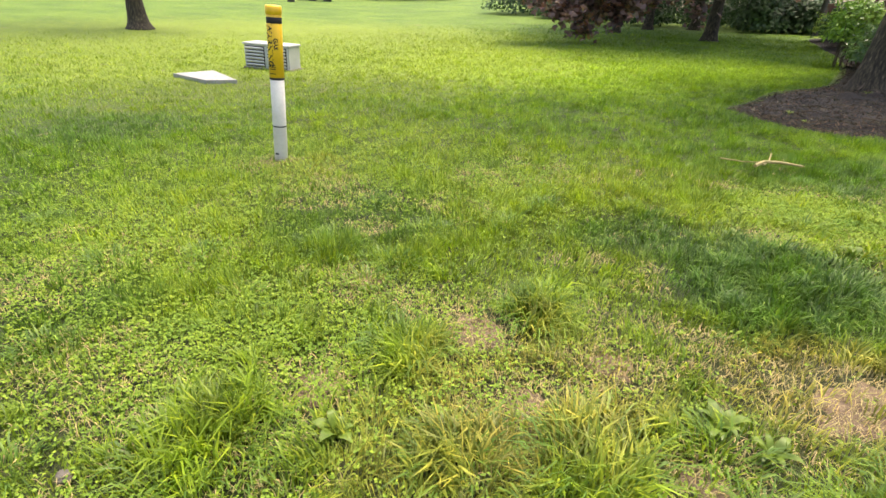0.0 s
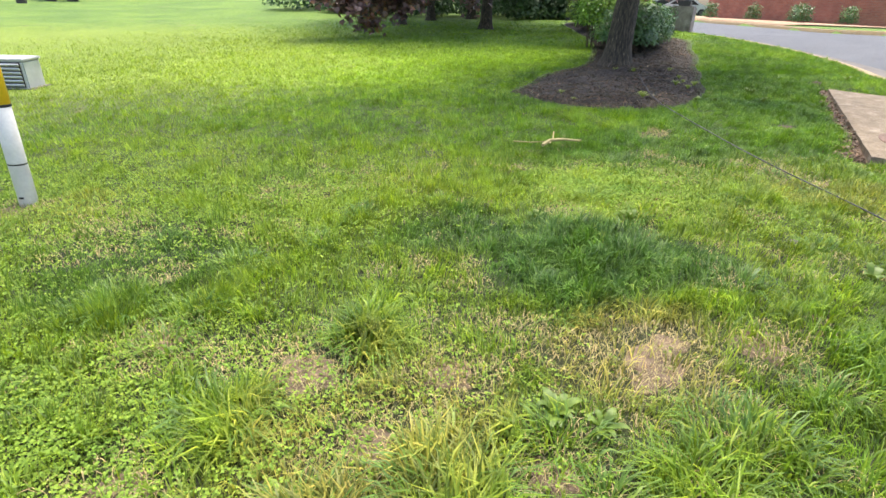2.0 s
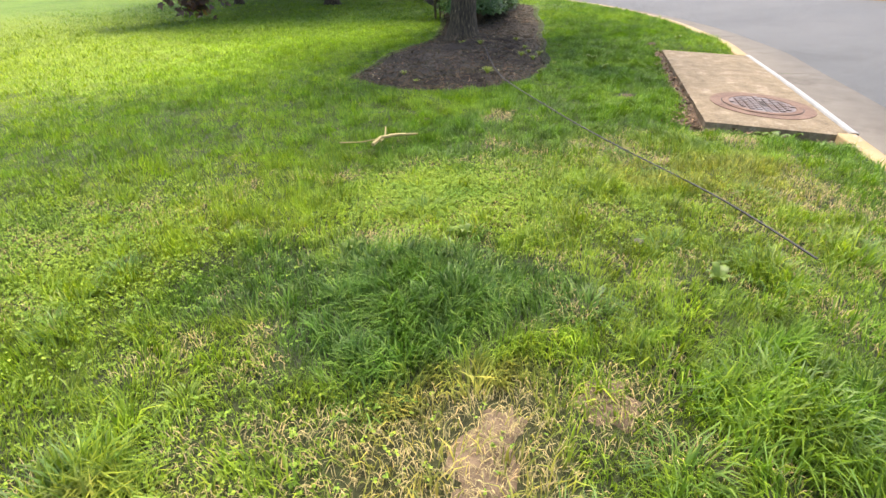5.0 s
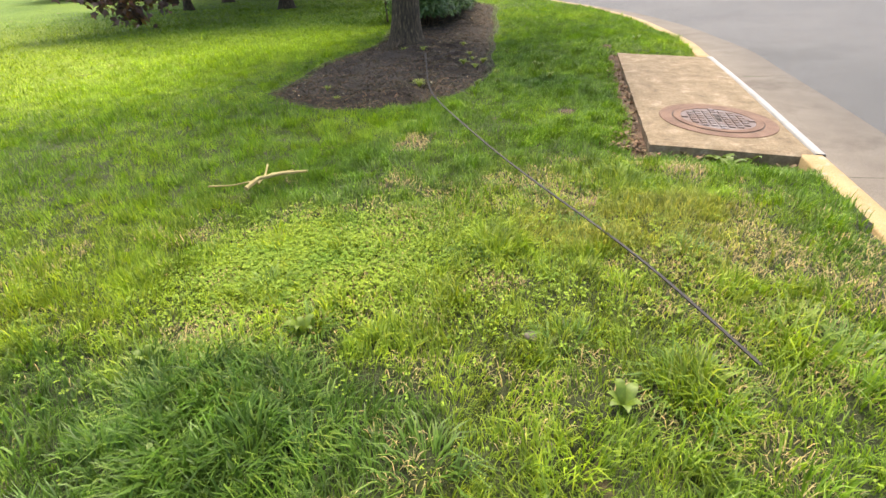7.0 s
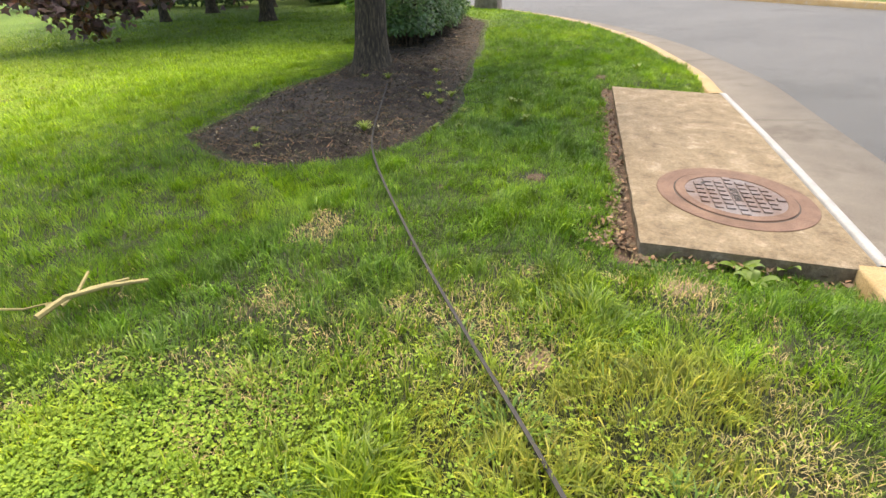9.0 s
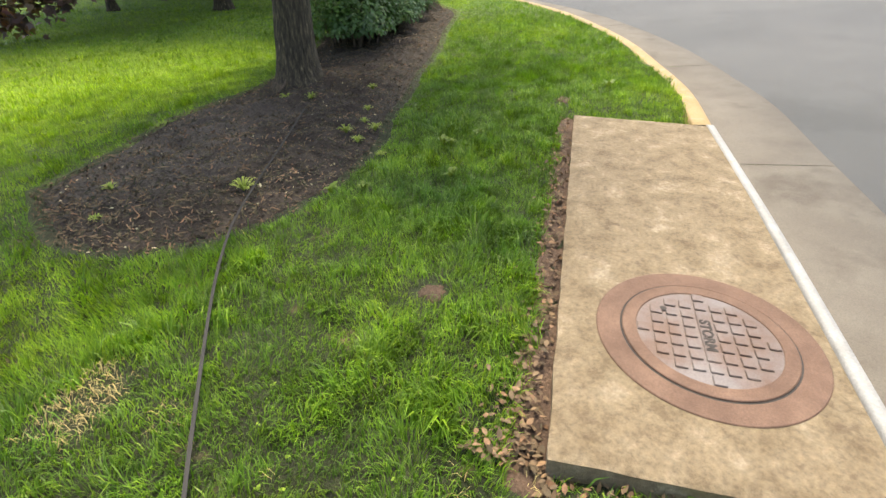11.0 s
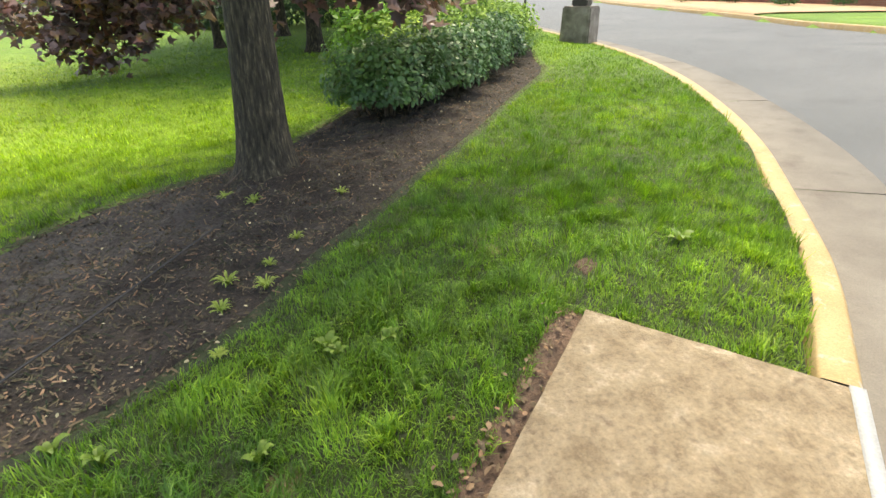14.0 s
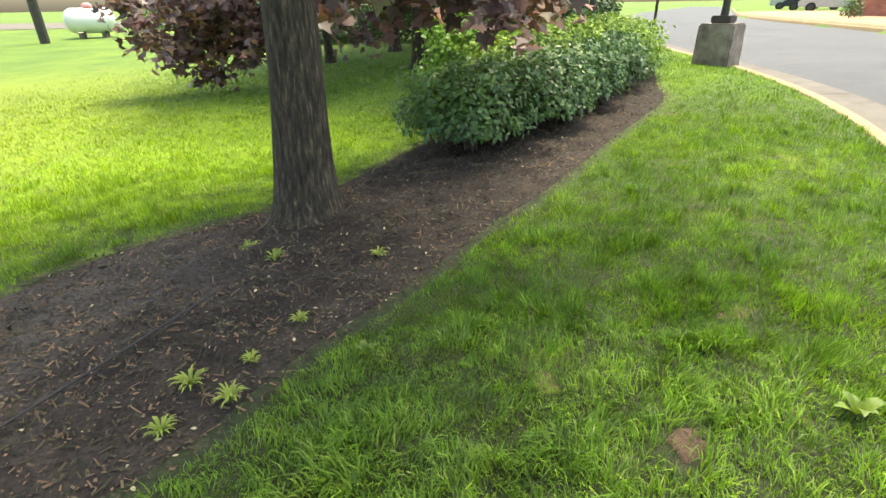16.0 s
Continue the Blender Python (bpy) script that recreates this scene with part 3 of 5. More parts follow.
spot = random.Random(4)
THIN = [(spot.uniform(-2.4, 4.6), spot.uniform(0.9, 4.2), spot.uniform(0.06, 0.2), spot.uniform(0.3, 0.75)) for _ in range(45)]
CLUMPS = [(spot.uniform(-2.4, 4.6), spot.uniform(0.8, 3.6), spot.uniform(0.07, 0.16), spot.uniform(0.015, 0.05)) for _ in range(34)]


def lawn_cover(x, y):
    """How much grass stands, 0..1, and its height."""
    patch = smoothstep(0.25, 0.6, 0.6 * value_noise(x, y, 2.3, 1) + 0.4 * value_noise(x, y, 7.0, 2))
    rough = smoothstep(4.6, 2.6, np.hypot(x - 0.8, (y - 1.6) * 1.2)) * 0.5 + 0.3 * smoothstep(2.2, 0.6, np.hypot(x - 4.2, (y - 1.9)))
    cover = 1 - rough * (1 - patch)
    wob = 0.35 + 0.8 * value_noise(x, y, 6.0, 3) + 0.55 * value_noise(x, y, 16.0, 9)
    for bx, by, r, k in BARE + THIN:
        cover *= 1 - k * smoothstep(1.25 * r, 0.55 * r, np.hypot(x - bx, y - by) * wob)
    cover *= 0.75 + 0.4 * smoothstep(0.15, 0.6, value_noise(x, y, 11.0, 15))
    h = 0.026 + 0.022 * value_noise(x, y, 1.6, 5) + 0.058 * value_noise(x, y, 7.0, 6) ** 2 + 0.03 * value_noise(x, y, 17.0, 16) ** 2
    wob = 0.6 + 0.8 * value_noise(x, y, 8.0, 8)
    for tx, ty, r, k in TUFTS:
        h += k * smoothstep(1.2 * r, 0.2 * r, np.hypot(x - tx, y - ty) * wob)
    return cover, h


SL_BIG = np.array(SLAB) + (np.array(SLAB) - np.array(SLAB).mean(0)) * 0.012


def slab_gap(x, y):
    """True in the worn trench along the slab's lawn side."""
    a, b = np.array(SLAB[0]), np.array(SLAB[1])
    u = (b - a) / np.linalg.norm(b - a)
    px, py = (x - a[0]) * u[0] + (y - a[1]) * u[1], -(x - a[0]) * u[1] + (y - a[1]) * u[0]
    wide = 0.05 + 0.09 * value_noise(x, y, 5.0, 21)
    return (px > -0.12) & (px < 3.36) & (py > -0.02) & (py < wide)


def build_grass():
    lay = []
    # near: fine and dense; further out the blades are simpler and broader
    for count, x0, x1, y0, y1, near, far, wide in ((1500000, -2.8, 11, 0.5, 9.5, 0, 3.0, 1.0), (1900000, -5, 13, 0.5, 14, 2.0, 6.5, 1.5), (900000, -10, 15, 1, 24, 5.2, 16, 2.6)):
        x, y = rng.uniform(x0, x1, count), rng.uniform(y0, y1, count)
        d = np.abs(distance_to(WALKED, x, y))
        keep = (d > near) & (d < far * rng.uniform(0.8, 1.15, count)) & (rng.random(count) < np.clip(1.35 - d / far, 0.35, 1))
        # nothing stands to the south of the walk but a narrow strip
        keep &= (x * -0.5 + y * 0.86 > -0.75 - 0.1 * x) | (x > 5.5)
        x, y, d = x[keep], y[keep], d[keep]
        s = kerb_gap(x, y)
        keep = (s > 0.15 + 0.05 * rng.random(len(x))) & ~inside(BED, x + rng.normal(0, 0.02, len(x)), y + rng.normal(0, 0.02, len(x))) & ~inside(SL_BIG, x, y) & ~slab_gap(x, y)
        x, y, s, d = x[keep], y[keep], s[keep], d[keep]
        cover, h = lawn_cover(x, y)
        edge = np.full(len(x), 9.0)
        by_bed = (x > 3.2) & (x < 12) & (y > 4.2) & (y < 12)
        edge[by_bed] = np.abs(distance_to(np.vstack((BED, BED[:1])), x[by_bed], y[by_bed]))
        h = h * (0.75 + 0.25 * smoothstep(0.05, 0.3, edge))
        keep = (rng.random(len(x)) < cover) & (edge > 0.03)
        x, y, s, h, d = x[keep], y[keep], s[keep], h[keep], d[keep]
        lay.append((x, y, s, h * (1.0 if wide < 1.2 else 1.0 if wide < 2 else 0.85) * rng.uniform(0.5, 1.2, len(x)), np.full(len(x), wide) * rng.uniform(0.0026, 0.0054, len(x)), (d > 2.1) | (wide > 1.2)))
    x, y, s, h, w, simple = (np.concatenate(q) for q in zip(*lay))
    w = w * np.clip(h / 0.07, 0.8, 1.8)
    z = gz(x, y, s) - 0.006
    # the blades lie in drifts, as trodden and mown
    az = 4 * np.pi * value_noise(x, y, 3.2, 41) + 2 * np.pi * value_noise(x, y, 9.0, 42) + rng.normal(0, 1.0, len(x))
    ob = blades("grass", x, y, z, h, w, rng.uniform(0.2, 1.15, len(x)), M_BLADE, None, az, simple)
    tagged(ob, "mown green grass blades with taller tufts", "grass", kind="stuff")
    # dead thatch lying between
    n = 400000
    x, y = rng.uniform(-2.5, 9.5, n), rng.uniform(0.6, 7, n)
    cover, h = lawn_cover(x, y)
    s = kerb_gap(x, y)
    keep = (x < 5.0) & (rng.random(n) < np.clip(1.0 - cover, 0.01, 1) * smoothstep(0.18, 0.5, 1.0 - cover)) & (s > 0.16) & ~inside(BED, x, y) & ~inside(SL_BIG, x, y)
    x, y, s = x[keep], y[keep], s[keep]
    ob = blades("thatch", x, y, gz(x, y, s) + rng.uniform(0.001, 0.010, len(x)), rng.uniform(0.015, 0.05, len(x)), rng.uniform(0.0018, 0.0036, len(x)), rng.uniform(0.95, 1.2, len(x)), M_STRAW)
    tagged(ob, "dry straw coloured thatch among the grass", "dry grass", kind="stuff")


build_grass()


M_MOLE = surface("dark_soil", [(0.3, (0.055, 0.034, 0.022)), (0.7, (0.12, 0.075, 0.05))], 9, (0.6, 1.4), 60, rough=0.95, bump=0.8)


def build_tufts():
    """Coarse clumps whose long blades arch outward."""
    q = [[], [], [], [], [], []]
    for tx, ty, r, k in TUFTS + CLUMPS:
        m = int(60 + 2600 * r * r)
        a = rng.uniform(0, 2 * np.pi, m)
        u = np.sqrt(rng.random(m)) * r
        q[0].append(tx + np.cos(a) * u * 0.75)
        q[1].append(ty + np.sin(a) * u * 0.75)
        q[2].append((0.06 + 0.85 * k) * rng.uniform(0.55, 1.25, m))
        q[3].append(rng.uniform(0.004, 0.0075, m))
        q[4].append(np.clip(0.5 + 0.65 * u / r + rng.normal(0, 0.15, m), 0.1, 1.2))
        q[5].append(a + rng.normal(0, 0.5, m))
    x, y, h, w, bend, az = (np.concatenate(v) for v in q)
    s = kerb_gap(x, y)
    keep = (s > 0.2) & ~inside(BED, x, y) & ~inside(SL_BIG, x, y)
    x, y, h, w, bend, az, s = (v[keep] for v in (x, y, h, w, bend, az, s))
    ob = blades("grass_tufts", x, y, gz(x, y, s) - 0.005, h, w, bend, M_TUFT, None, az)
    tagged(ob, "coarse arching tufts of taller grass", "grass tufts", kind="stuff")


M_TUFT = surface("tuft_blade", [(0.3, (0.075, 0.16, 0.024)), (0.5, (0.14, 0.245, 0.036)), (0.7, (0.25, 0.325, 0.05))], 1.7, (0.7, 1.3), 14, rough=0.5, bump=0, through_light=0.4, island=0.35)
build_tufts()


def build_soil_spots():
    """Worn earth that shows through the turf, as thin shells on the ground."""
    for bx, by, r, k in BARE:
        if k < 0.6:
            continue
        n, rings = 22, 4
        V, F = [(bx, by, g1(bx, by) + 0.008)], []
        for i in range(1, rings + 1):
            for a in range(n):
                f = 2 * math.pi * a / n
                q = r * (0.95 if k > 0.8 else 0.6) * i / rings * (0.75 + 0.5 * noise.noise(Vector((bx * 5 + 2 * math.cos(f), by * 5 + 2 * math.sin(f), 0))))
                V.append((bx + q * math.cos(f), by + q * math.sin(f), 0.008 if i < rings else -0.012))
        P = np.array(V)
        P[1:, 2] += gz(P[1:, 0], P[1:, 1])
        for a in range(n):
            F.append((0, 1 + a, 1 + (a + 1) % n))
        sizes = [3] * n
        flat = [v for f in F for v in f]
        for i in range(rings - 1):
            for a in range(n):
                p, q = 1 + i * n, 1 + (i + 1) * n
                flat += [p + a, q + a, q + (a + 1) % n, p + (a + 1) % n]
                sizes.append(4)
        ob = mesh_of("soil_patch", P, flat, sizes, M_SOIL if bx < 5 else M_MOLE, None, True)
        tagged(ob, "bare brown soil patch worn through the grass", "soil", group="worn soil patches", kind="stuff")


build_soil_spots()


def build_trench():
    """Dark earth in the gap between lawn and slab."""
    a, b = np.array(SLAB[0]), np.array(SLAB[1])
    n = np.array((-0.634, 0.775))
    line = a + (b - a) * np.linspace(-0.03, 1.0, 60)[:, None]
    V = []
    for o, up_ in ((-0.03, 0.0), (0.05, 0.006), (0.11, 0.012), (0.17, -0.02)):
        p = line + n * o
        V.append(np.column_stack((p, gz(p[:, 0], p[:, 1]) + up_ + 0.012 * (value_noise(p[:, 0], p[:, 1], 9, 31) - 0.5))))
    V = np.concatenate(V)
    F = [(j * 60 + i, j * 60 + i + 1, (j + 1) * 60 + i + 1, (j + 1) * 60 + i) for j in range(3) for i in range(59)]
    ob = mesh_of("soil_edge", V, np.array(F).ravel(), np.full(len(F), 4), M_MOLE, None, True)
    tagged(ob, "dark worn soil gap beside the concrete slab", "soil", kind="structure")


build_trench()


# ---- planting bed ----
def build_bed():
    x0, x1, y0, y1 = 3.5, 13.6, 4.6, 18.4
    bed = np.array(BED)
    st = 0.05
    xs, ys = np.arange(x0, x1, st), np.arange(y0, y1, st)
    X, Y = np.meshgrid(xs, ys)
    ring = np.vstack((bed, bed[:1]))
    D = np.abs(distance_to(ring, X, Y))
    ins = inside(bed, X, Y)
    Z = gz(X, Y) - 0.03 + 0.05 * smoothstep(0, 0.5, D) + 0.06 * (value_noise(X, Y, 4.0, 11) - 0.5) + 0.07 * (value_noise(X, Y, 9, 12) - 0.5) - 0.035 * smoothstep(0.12, 0.0, D)
    Z += 0.07 * np.exp(-((X - 6.45) ** 2 + (Y - 7.75) ** 2) / 0.25)
    Z = np.where(ins, Z, gz(X, Y) - 0.004 - 0.6 * np.maximum(D - 0.05, 0))
    Z = np.where(ins, np.maximum(Z, gz(X, Y) + 0.004 - 0.04 * smoothstep(0.1, 0.0, D)), Z)
    ins = ins | (D < 0.12)
    cell = ins[:-1, :-1] & ins[1:, :-1] & ins[:-1, 1:] & ins[1:, 1:]
    idx = np.arange(X.size).reshape(X.shape)
    f = np.stack((idx[:-1, :-1], idx[:-1, 1:], idx[1:, 1:], idx[1:, :-1]), -1)[cell]
    ob = mesh_of("mulch_bed", np.stack((X.ravel(), Y.ravel(), Z.ravel()), 1), f.ravel(), np.full(len(f), 4), M_MULCH, None, True)
    tagged(ob, "dark brown shredded mulch bed around the tree", "mulch bed", kind="structure")
    # shreds of bark
    n = 90000
    x, y = 3.8 + 8.2 * rng.random(n) ** 1.3, 4.9 + 8.1 * rng.random(n) ** 1.2
    keep = inside(bed, x, y)
    x, y = x[keep], y[keep]
    fx, fy = (x - x0) / st, (y - y0) / st
    i, j = fy.astype(int), fx.astype(int)
    z = np.maximum.reduce([Z[i, j], Z[i + 1, j], Z[i, j + 1], Z[i + 1, j + 1]])
    n = len(x)
    L, W = 0.008 + 0.05 * rng.random(n) ** 3, rng.uniform(0.004, 0.012, n)
    az, tilt = rng.uniform(0, 2 * np.pi, n), rng.normal(0, 0.5, n)
    dx, dy = np.cos(az), np.sin(az)
    V = np.empty((n, 4, 3))
    for k, (a, b) in enumerate(((-0.5, -0.5), (0.5, -0.4), (0.5, 0.4), (-0.5, 0.5))):
        V[:, k, 0] = x + dx * L * a - dy * W * b
        V[:, k, 1] = y + dy * L * a + dx * W * b
        V[:, k, 2] = z + 0.004 + L * a * np.sin(tilt) + 0.004 * (b + 0.5)
    F = (np.arange(n)[:, None] * 4 + np.arange(4)).ravel()
    ob = mesh_of("bark_chips", V.reshape(-1, 3), F, np.full(n, 4), M_CHIP)
    tagged(ob, "loose shredded bark chips on the bed", "bark chips", kind="stuff")


build_bed()


# ---- foliage ----
def leaf_cloud(name, pos, size, nrm, shape, material, parent=None, label="", droop=0.4):
    """Leaves of one outline at many places; nrm gives the way each faces."""
    n = len(pos)
    shape = np.array(shape)
    k = len(shape)
    nrm = nrm / np.maximum(np.linalg.norm(nrm, axis=1)[:, None], 1e-6)
    r = rng.normal(size=(n, 3))
    r[:, 2] -= droop * 2
    a = r - (r * nrm).sum(1)[:, None] * nrm
    a /= np.maximum(np.linalg.norm(a, axis=1)[:, None], 1e-6)
    b = np.cross(nrm, a)
    curl = rng.uniform(-0.25, 0.25, n)
    V = pos[:, None, :] + size[:, None, None] * (shape[None, :, :1] * b[:, None, :] + shape[None, :, 1:2] * a[:, None, :]
                                                + (np.abs(shape[None, :, :1]) * 0.35 + shape[None, :, 1:2] ** 2 * curl[:, None, None]) * nrm[:, None, :])
    F = (np.arange(n)[:, None] * k + np.arange(k)).ravel()
    ob = mesh_of(name, V.reshape(-1, 3), F, np.full(n, k), material, parent)
    if label:
        ob["label"] = label
    return ob


OVAL = [(0, 0), (0.24, 0.3), (0.22, 0.65), (0, 1), (-0.22, 0.65), (-0.24, 0.3)]
MAPLE = [(0, 0), (0.42, 0.02), (0.33, 0.2), (0.6, 0.4), (0.22, 0.48), (0, 1.0), (-0.22, 0.48), (-0.6, 0.4), (-0.33, 0.2), (-0.42, 0.02)]


def tree(name, label, x, y, r, height, limbs, crown, leaves, leaf_size, material, leaf_shape, lean_by=(0, 0), seed=1, detail=20, bark=0.012, skirts=()):
    """A trunk with root flare, limbs, twigs and a crown of clumped leaves. crown: (low, high, radius)."""
    rs = np.random.default_rng(seed)
    rnd = random.Random(seed)
    g = g1(x, y)
    top = tagged(new(name), label, "tree")
    top.location = (x, y, g)
    bm = bmesh.new()
    hs = [-0.15, 0.0, 0.05, 0.1, 0.17, 0.26, 0.4] + [0.4 + 0.14 * i for i in range(1, int((height - 0.4) / 0.14))]
    pts = [(lean_by[0] * h, lean_by[1] * h, h) for h in hs]
    rad = [r * (0.80 + 0.45 * math.exp(-max(h, 0) / 0.13) + 0.2 * math.exp(-max(h, 0) / 0.8) - 0.5 * max(h, 0) / max(height, 1) * 0.8) for h in hs]
    tube(bm, pts, rad, detail * 2, True, bark, seed)
    part("trunk", bm, M_BARK, top, smooth=True)
    ends = []
    for i in range(limbs):
        f = 2 * math.pi * (i + rnd.random() * 0.6) / limbs
        h0 = crown[0] * 0.9 + (height - crown[0]) * 0.6 * rnd.random()
        out = crown[2] * (0.55 + 0.4 * rnd.random())
        q = [Vector((lean_by[0] * h0, lean_by[1] * h0, h0))]
        for u in (0.35, 0.7, 1.0):
            q.append(Vector((math.cos(f) * out * u, math.sin(f) * out * u, h0 + (0.5 + 1.2 * rnd.random()) * u * 1.4 - 0.8 * u * u)))
        bm = bmesh.new()
        tube(bm, q, [r * 0.42, r * 0.3, r * 0.18, r * 0.06], 8)
        part("limb", bm, M_BRANCH, top, smooth=True)
        ends += q[1:]
    # clumps
    P, N = [], []
    clumps = max(24, leaves // 55)
    for c in range(clumps):
        f, u = rs.uniform(0, 2 * np.pi), rs.random() ** 0.5
        h = crown[0] + (crown[1] - crown[0]) * rs.random()
        prof = math.sin(math.pi * min(0.98, max(0.08, (h - crown[0] + 0.25) / (crown[1] - crown[0] + 0.4)))) ** 0.55
        c0 = np.array((math.cos(f) * crown[2] * u * prof, math.sin(f) * crown[2] * u * prof, h))
        m = leaves // clumps
        q = c0 + rs.normal(size=(m, 3)) * (0.33, 0.33, 0.17)
        P.append(q)
        d = q - c0
        d[:, 2] = np.abs(d[:, 2]) + 0.45
        N.append(d + rs.normal(size=(m, 3)) * 0.35)
    for sx, sy, sz, spread, m in skirts:
        c0 = np.array((sx - x, sy - y, sz - g))
        for c in range(max(3, m // 40)):
            c1 = c0 + rs.normal(size=3) * spread
            q = c1 + rs.normal(size=(40, 3)) * (0.2, 0.2, 0.13)
            P.append(q)
            N.append(rs.normal(size=(40, 3)) * 0.5 + (0, -0.4, 0.8))
        bm = bmesh.new()
        h0 = min(crown[0] + 0.8, height)
        tube(bm, [(0, 0, h0), (0.35 * c0[0], 0.35 * c0[1], h0 + 0.5), (0.75 * c0[0], 0.75 * c0[1], (h0 + c0[2]) * 0.5 + 0.45), tuple(c0)], [r * 0.35, r * 0.25, r * 0.14, 0.006], 7)
        part("limb", bm, M_BRANCH, top, smooth=True)
    P, N = np.concatenate(P), np.concatenate(N)
    leaf_cloud("crown", P, rs.uniform(0.7, 1.15, len(P)) * leaf_size, N, leaf_shape, material, top)
    return top


# near tree beside the hedge: its crown hangs just above the path
tree("maple_tree", "purple leaved maple with dark ridged trunk in mulch", 6.42, 7.75, 0.235, 5.0, 9, (2.9, 7.2, 3.0), 3400, 0.17, M_PURPLE, MAPLE, (0.03, 0.0), 3, 22, 0.016,
     skirts=((7.3, 9.0, 2.1, 0.16, 160), (8.1, 9.1, 2.05, 0.15, 160), (8.6, 9.3, 1.98, 0.12, 80), (6.75, 9.3, 2.12, 0.16, 120), (7.7, 9.0, 2.25, 0.2, 160)))
# the second maple droops onto the lawn behind
tree("maple_tree", "spreading purple maple drooping low over the lawn", 8.2, 16.3, 0.2, 4.5, 8, (2.4, 6.8, 5.0), 19000, 0.165, M_PURPLE, MAPLE, (0, 0), 5, 14, 0.012,
     skirts=((3.5, 15.2, 1.2, 0.2, 240), (4.3, 14.9, 1.5, 0.28, 480), (5.0, 14.8, 1.6, 0.3, 480), (2.9, 15.2, 1.5, 0.16, 160), (3.9, 14.8, 1.9, 0.3, 560), (4.8, 14.8, 1.25, 0.18, 160), (3.9, 15.0, 0.85, 0.1, 80),
             (5.6, 14.8, 1.9, 0.3, 420), (6.4, 15.0, 2.1, 0.35, 360), (2.6, 15.6, 1.9, 0.25, 200)))
tree("lawn_tree", "slim tree standing alone on the lawn", 6.1, 18.4, 0.12, 4.0, 5, (2.4, 5.5, 2.8), 4500, 0.18, M_WOODS, OVAL, (-0.06, 0), 7, 10)
tree("lawn_tree", "dark trunked shade tree at the lawn's edge", 7.9, 20.4, 0.17, 4.5, 6, (2.2, 6.5, 3.8), 8000, 0.20, M_WOODS, OVAL, (0, 0), 9, 10)
tree("lawn_tree", "dark trunked shade tree before the thicket", 10.6, 22.5, 0.2, 5.0, 6, (2.0, 7.0, 4.2), 9000, 0.20, M_WOODS, OVAL, (0, 0), 11, 10)
tree("lawn_tree", "grey trunk of a large tree on the open lawn", -8.3, 16.2, 0.27, 6.0, 6, (3.6, 9.0, 3.2), 5000, 0.14, M_WOODS, OVAL, (-0.05, 0), 13, 12)


def shrub(name, label, x, y, rx, ry, h, leaves, size, material, category="shrub", seed=1, stems=9, base=0.12, turn=0.0):
    """A leafy bush: stems from the ground and leaves through a lumpy dome."""
    rs = np.random.default_rng(seed)
    rnd = random.Random(seed)
    top = tagged(new(name), label, category)
    g = g1(x, y)
    top.matrix_world = pose(x, y, g, 0, 0, turn)
    for i in range(stems):
        f = rnd.random() * 6.28
        u = 0.25 + 0.6 * rnd.random()
        bm = bmesh.new()
        e = (rx * u * math.cos(f), ry * u * math.sin(f))
        tube(bm, [(e[0] * 0.55, e[1] * 0.55, -0.05), (e[0] * 0.75, e[1] * 0.75, h * 0.35), (e[0], e[1], h * 0.75)], [0.011, 0.008, 0.003], 5)
        part("stem", bm, M_BRANCH, top)
    n = leaves
    d = rs.normal(size=(n, 3))
    d[:, 2] = np.abs(d[:, 2]) * 1.1
    d /= np.linalg.norm(d, axis=1)[:, None]
    p = 2.2
    sup = (np.abs(d) ** p).sum(1) ** (-1 / p)
    d = d * sup[:, None]
    depth = 1 - 0.5 * rs.random(n) ** 2.2
    lump = 0.86 + 0.3 * np.array([noise.noise(Vector((v[0] * 2.6 + seed, v[1] * 2.6, v[2] * 2.6))) for v in d * (rx * 1.6, ry * 1.6, h * 1.6)])
    q = d * (depth * lump)[:, None] * (rx, ry, h - base)
    q[:, 2] += base
    side = rs.random(n) < 0.35
    q[side, 2] = base + (h - base) * rs.random(side.sum()) * 0.8
    N = d + (0, 0, 0.5) + rs.normal(size=(n, 3)) * 0.45
    leaf_cloud("foliage", q, rs.uniform(0.7, 1.2, n) * size, N, OVAL, material, top, droop=0.15)
    return top


M_HEDGE_TIP = surface("young_hedge_leaf", [(0.3, (0.11, 0.21, 0.045)), (0.5, (0.20, 0.32, 0.05)), (0.7, (0.30, 0.42, 0.06))], 1.4, (0.8, 1.2), 30, rough=0.68, bump=0, through_light=0.3, island=0.4)
# clipped hedge in the bed: a row of bushes grown together
HEDGE = [(7.95, 9.35, 0.85, 0.75, 0.95), (8.75, 10.0, 0.8, 0.85, 1.0), (9.5, 10.85, 0.85, 0.85, 0.98), (10.3, 11.8, 0.9, 0.9, 0.95), (11.1, 12.9, 0.95, 0.95, 0.9), (11.8, 14.1, 0.95, 0.95, 0.9), (12.3, 15.4, 0.9, 1.0, 0.9), (12.6, 16.8, 0.9, 1.0, 0.9)]
for i, (hx, hy, rx, ry, hh) in enumerate(HEDGE):
    ob = shrub("hedge_shrub", "glossy green hedge shrub trimmed into a low row", hx, hy, rx, ry, hh, 6500 if i < 4 else 3600, 0.066 if i < 4 else 0.085, M_HEDGE if i < 4 else M_HEDGE_TIP, "hedge", 20 + i, 30 if i < 2 else 12, 0.22, 50)
    tagged(ob, group="hedge along the bed")
ob = shrub("hedge_shrub", "pale green young shoots above the hedge", 8.05, 10.6, 0.55, 0.5, 1.35, 1500, 0.085, M_LIME, "shrub", 41, 8, 0.5)
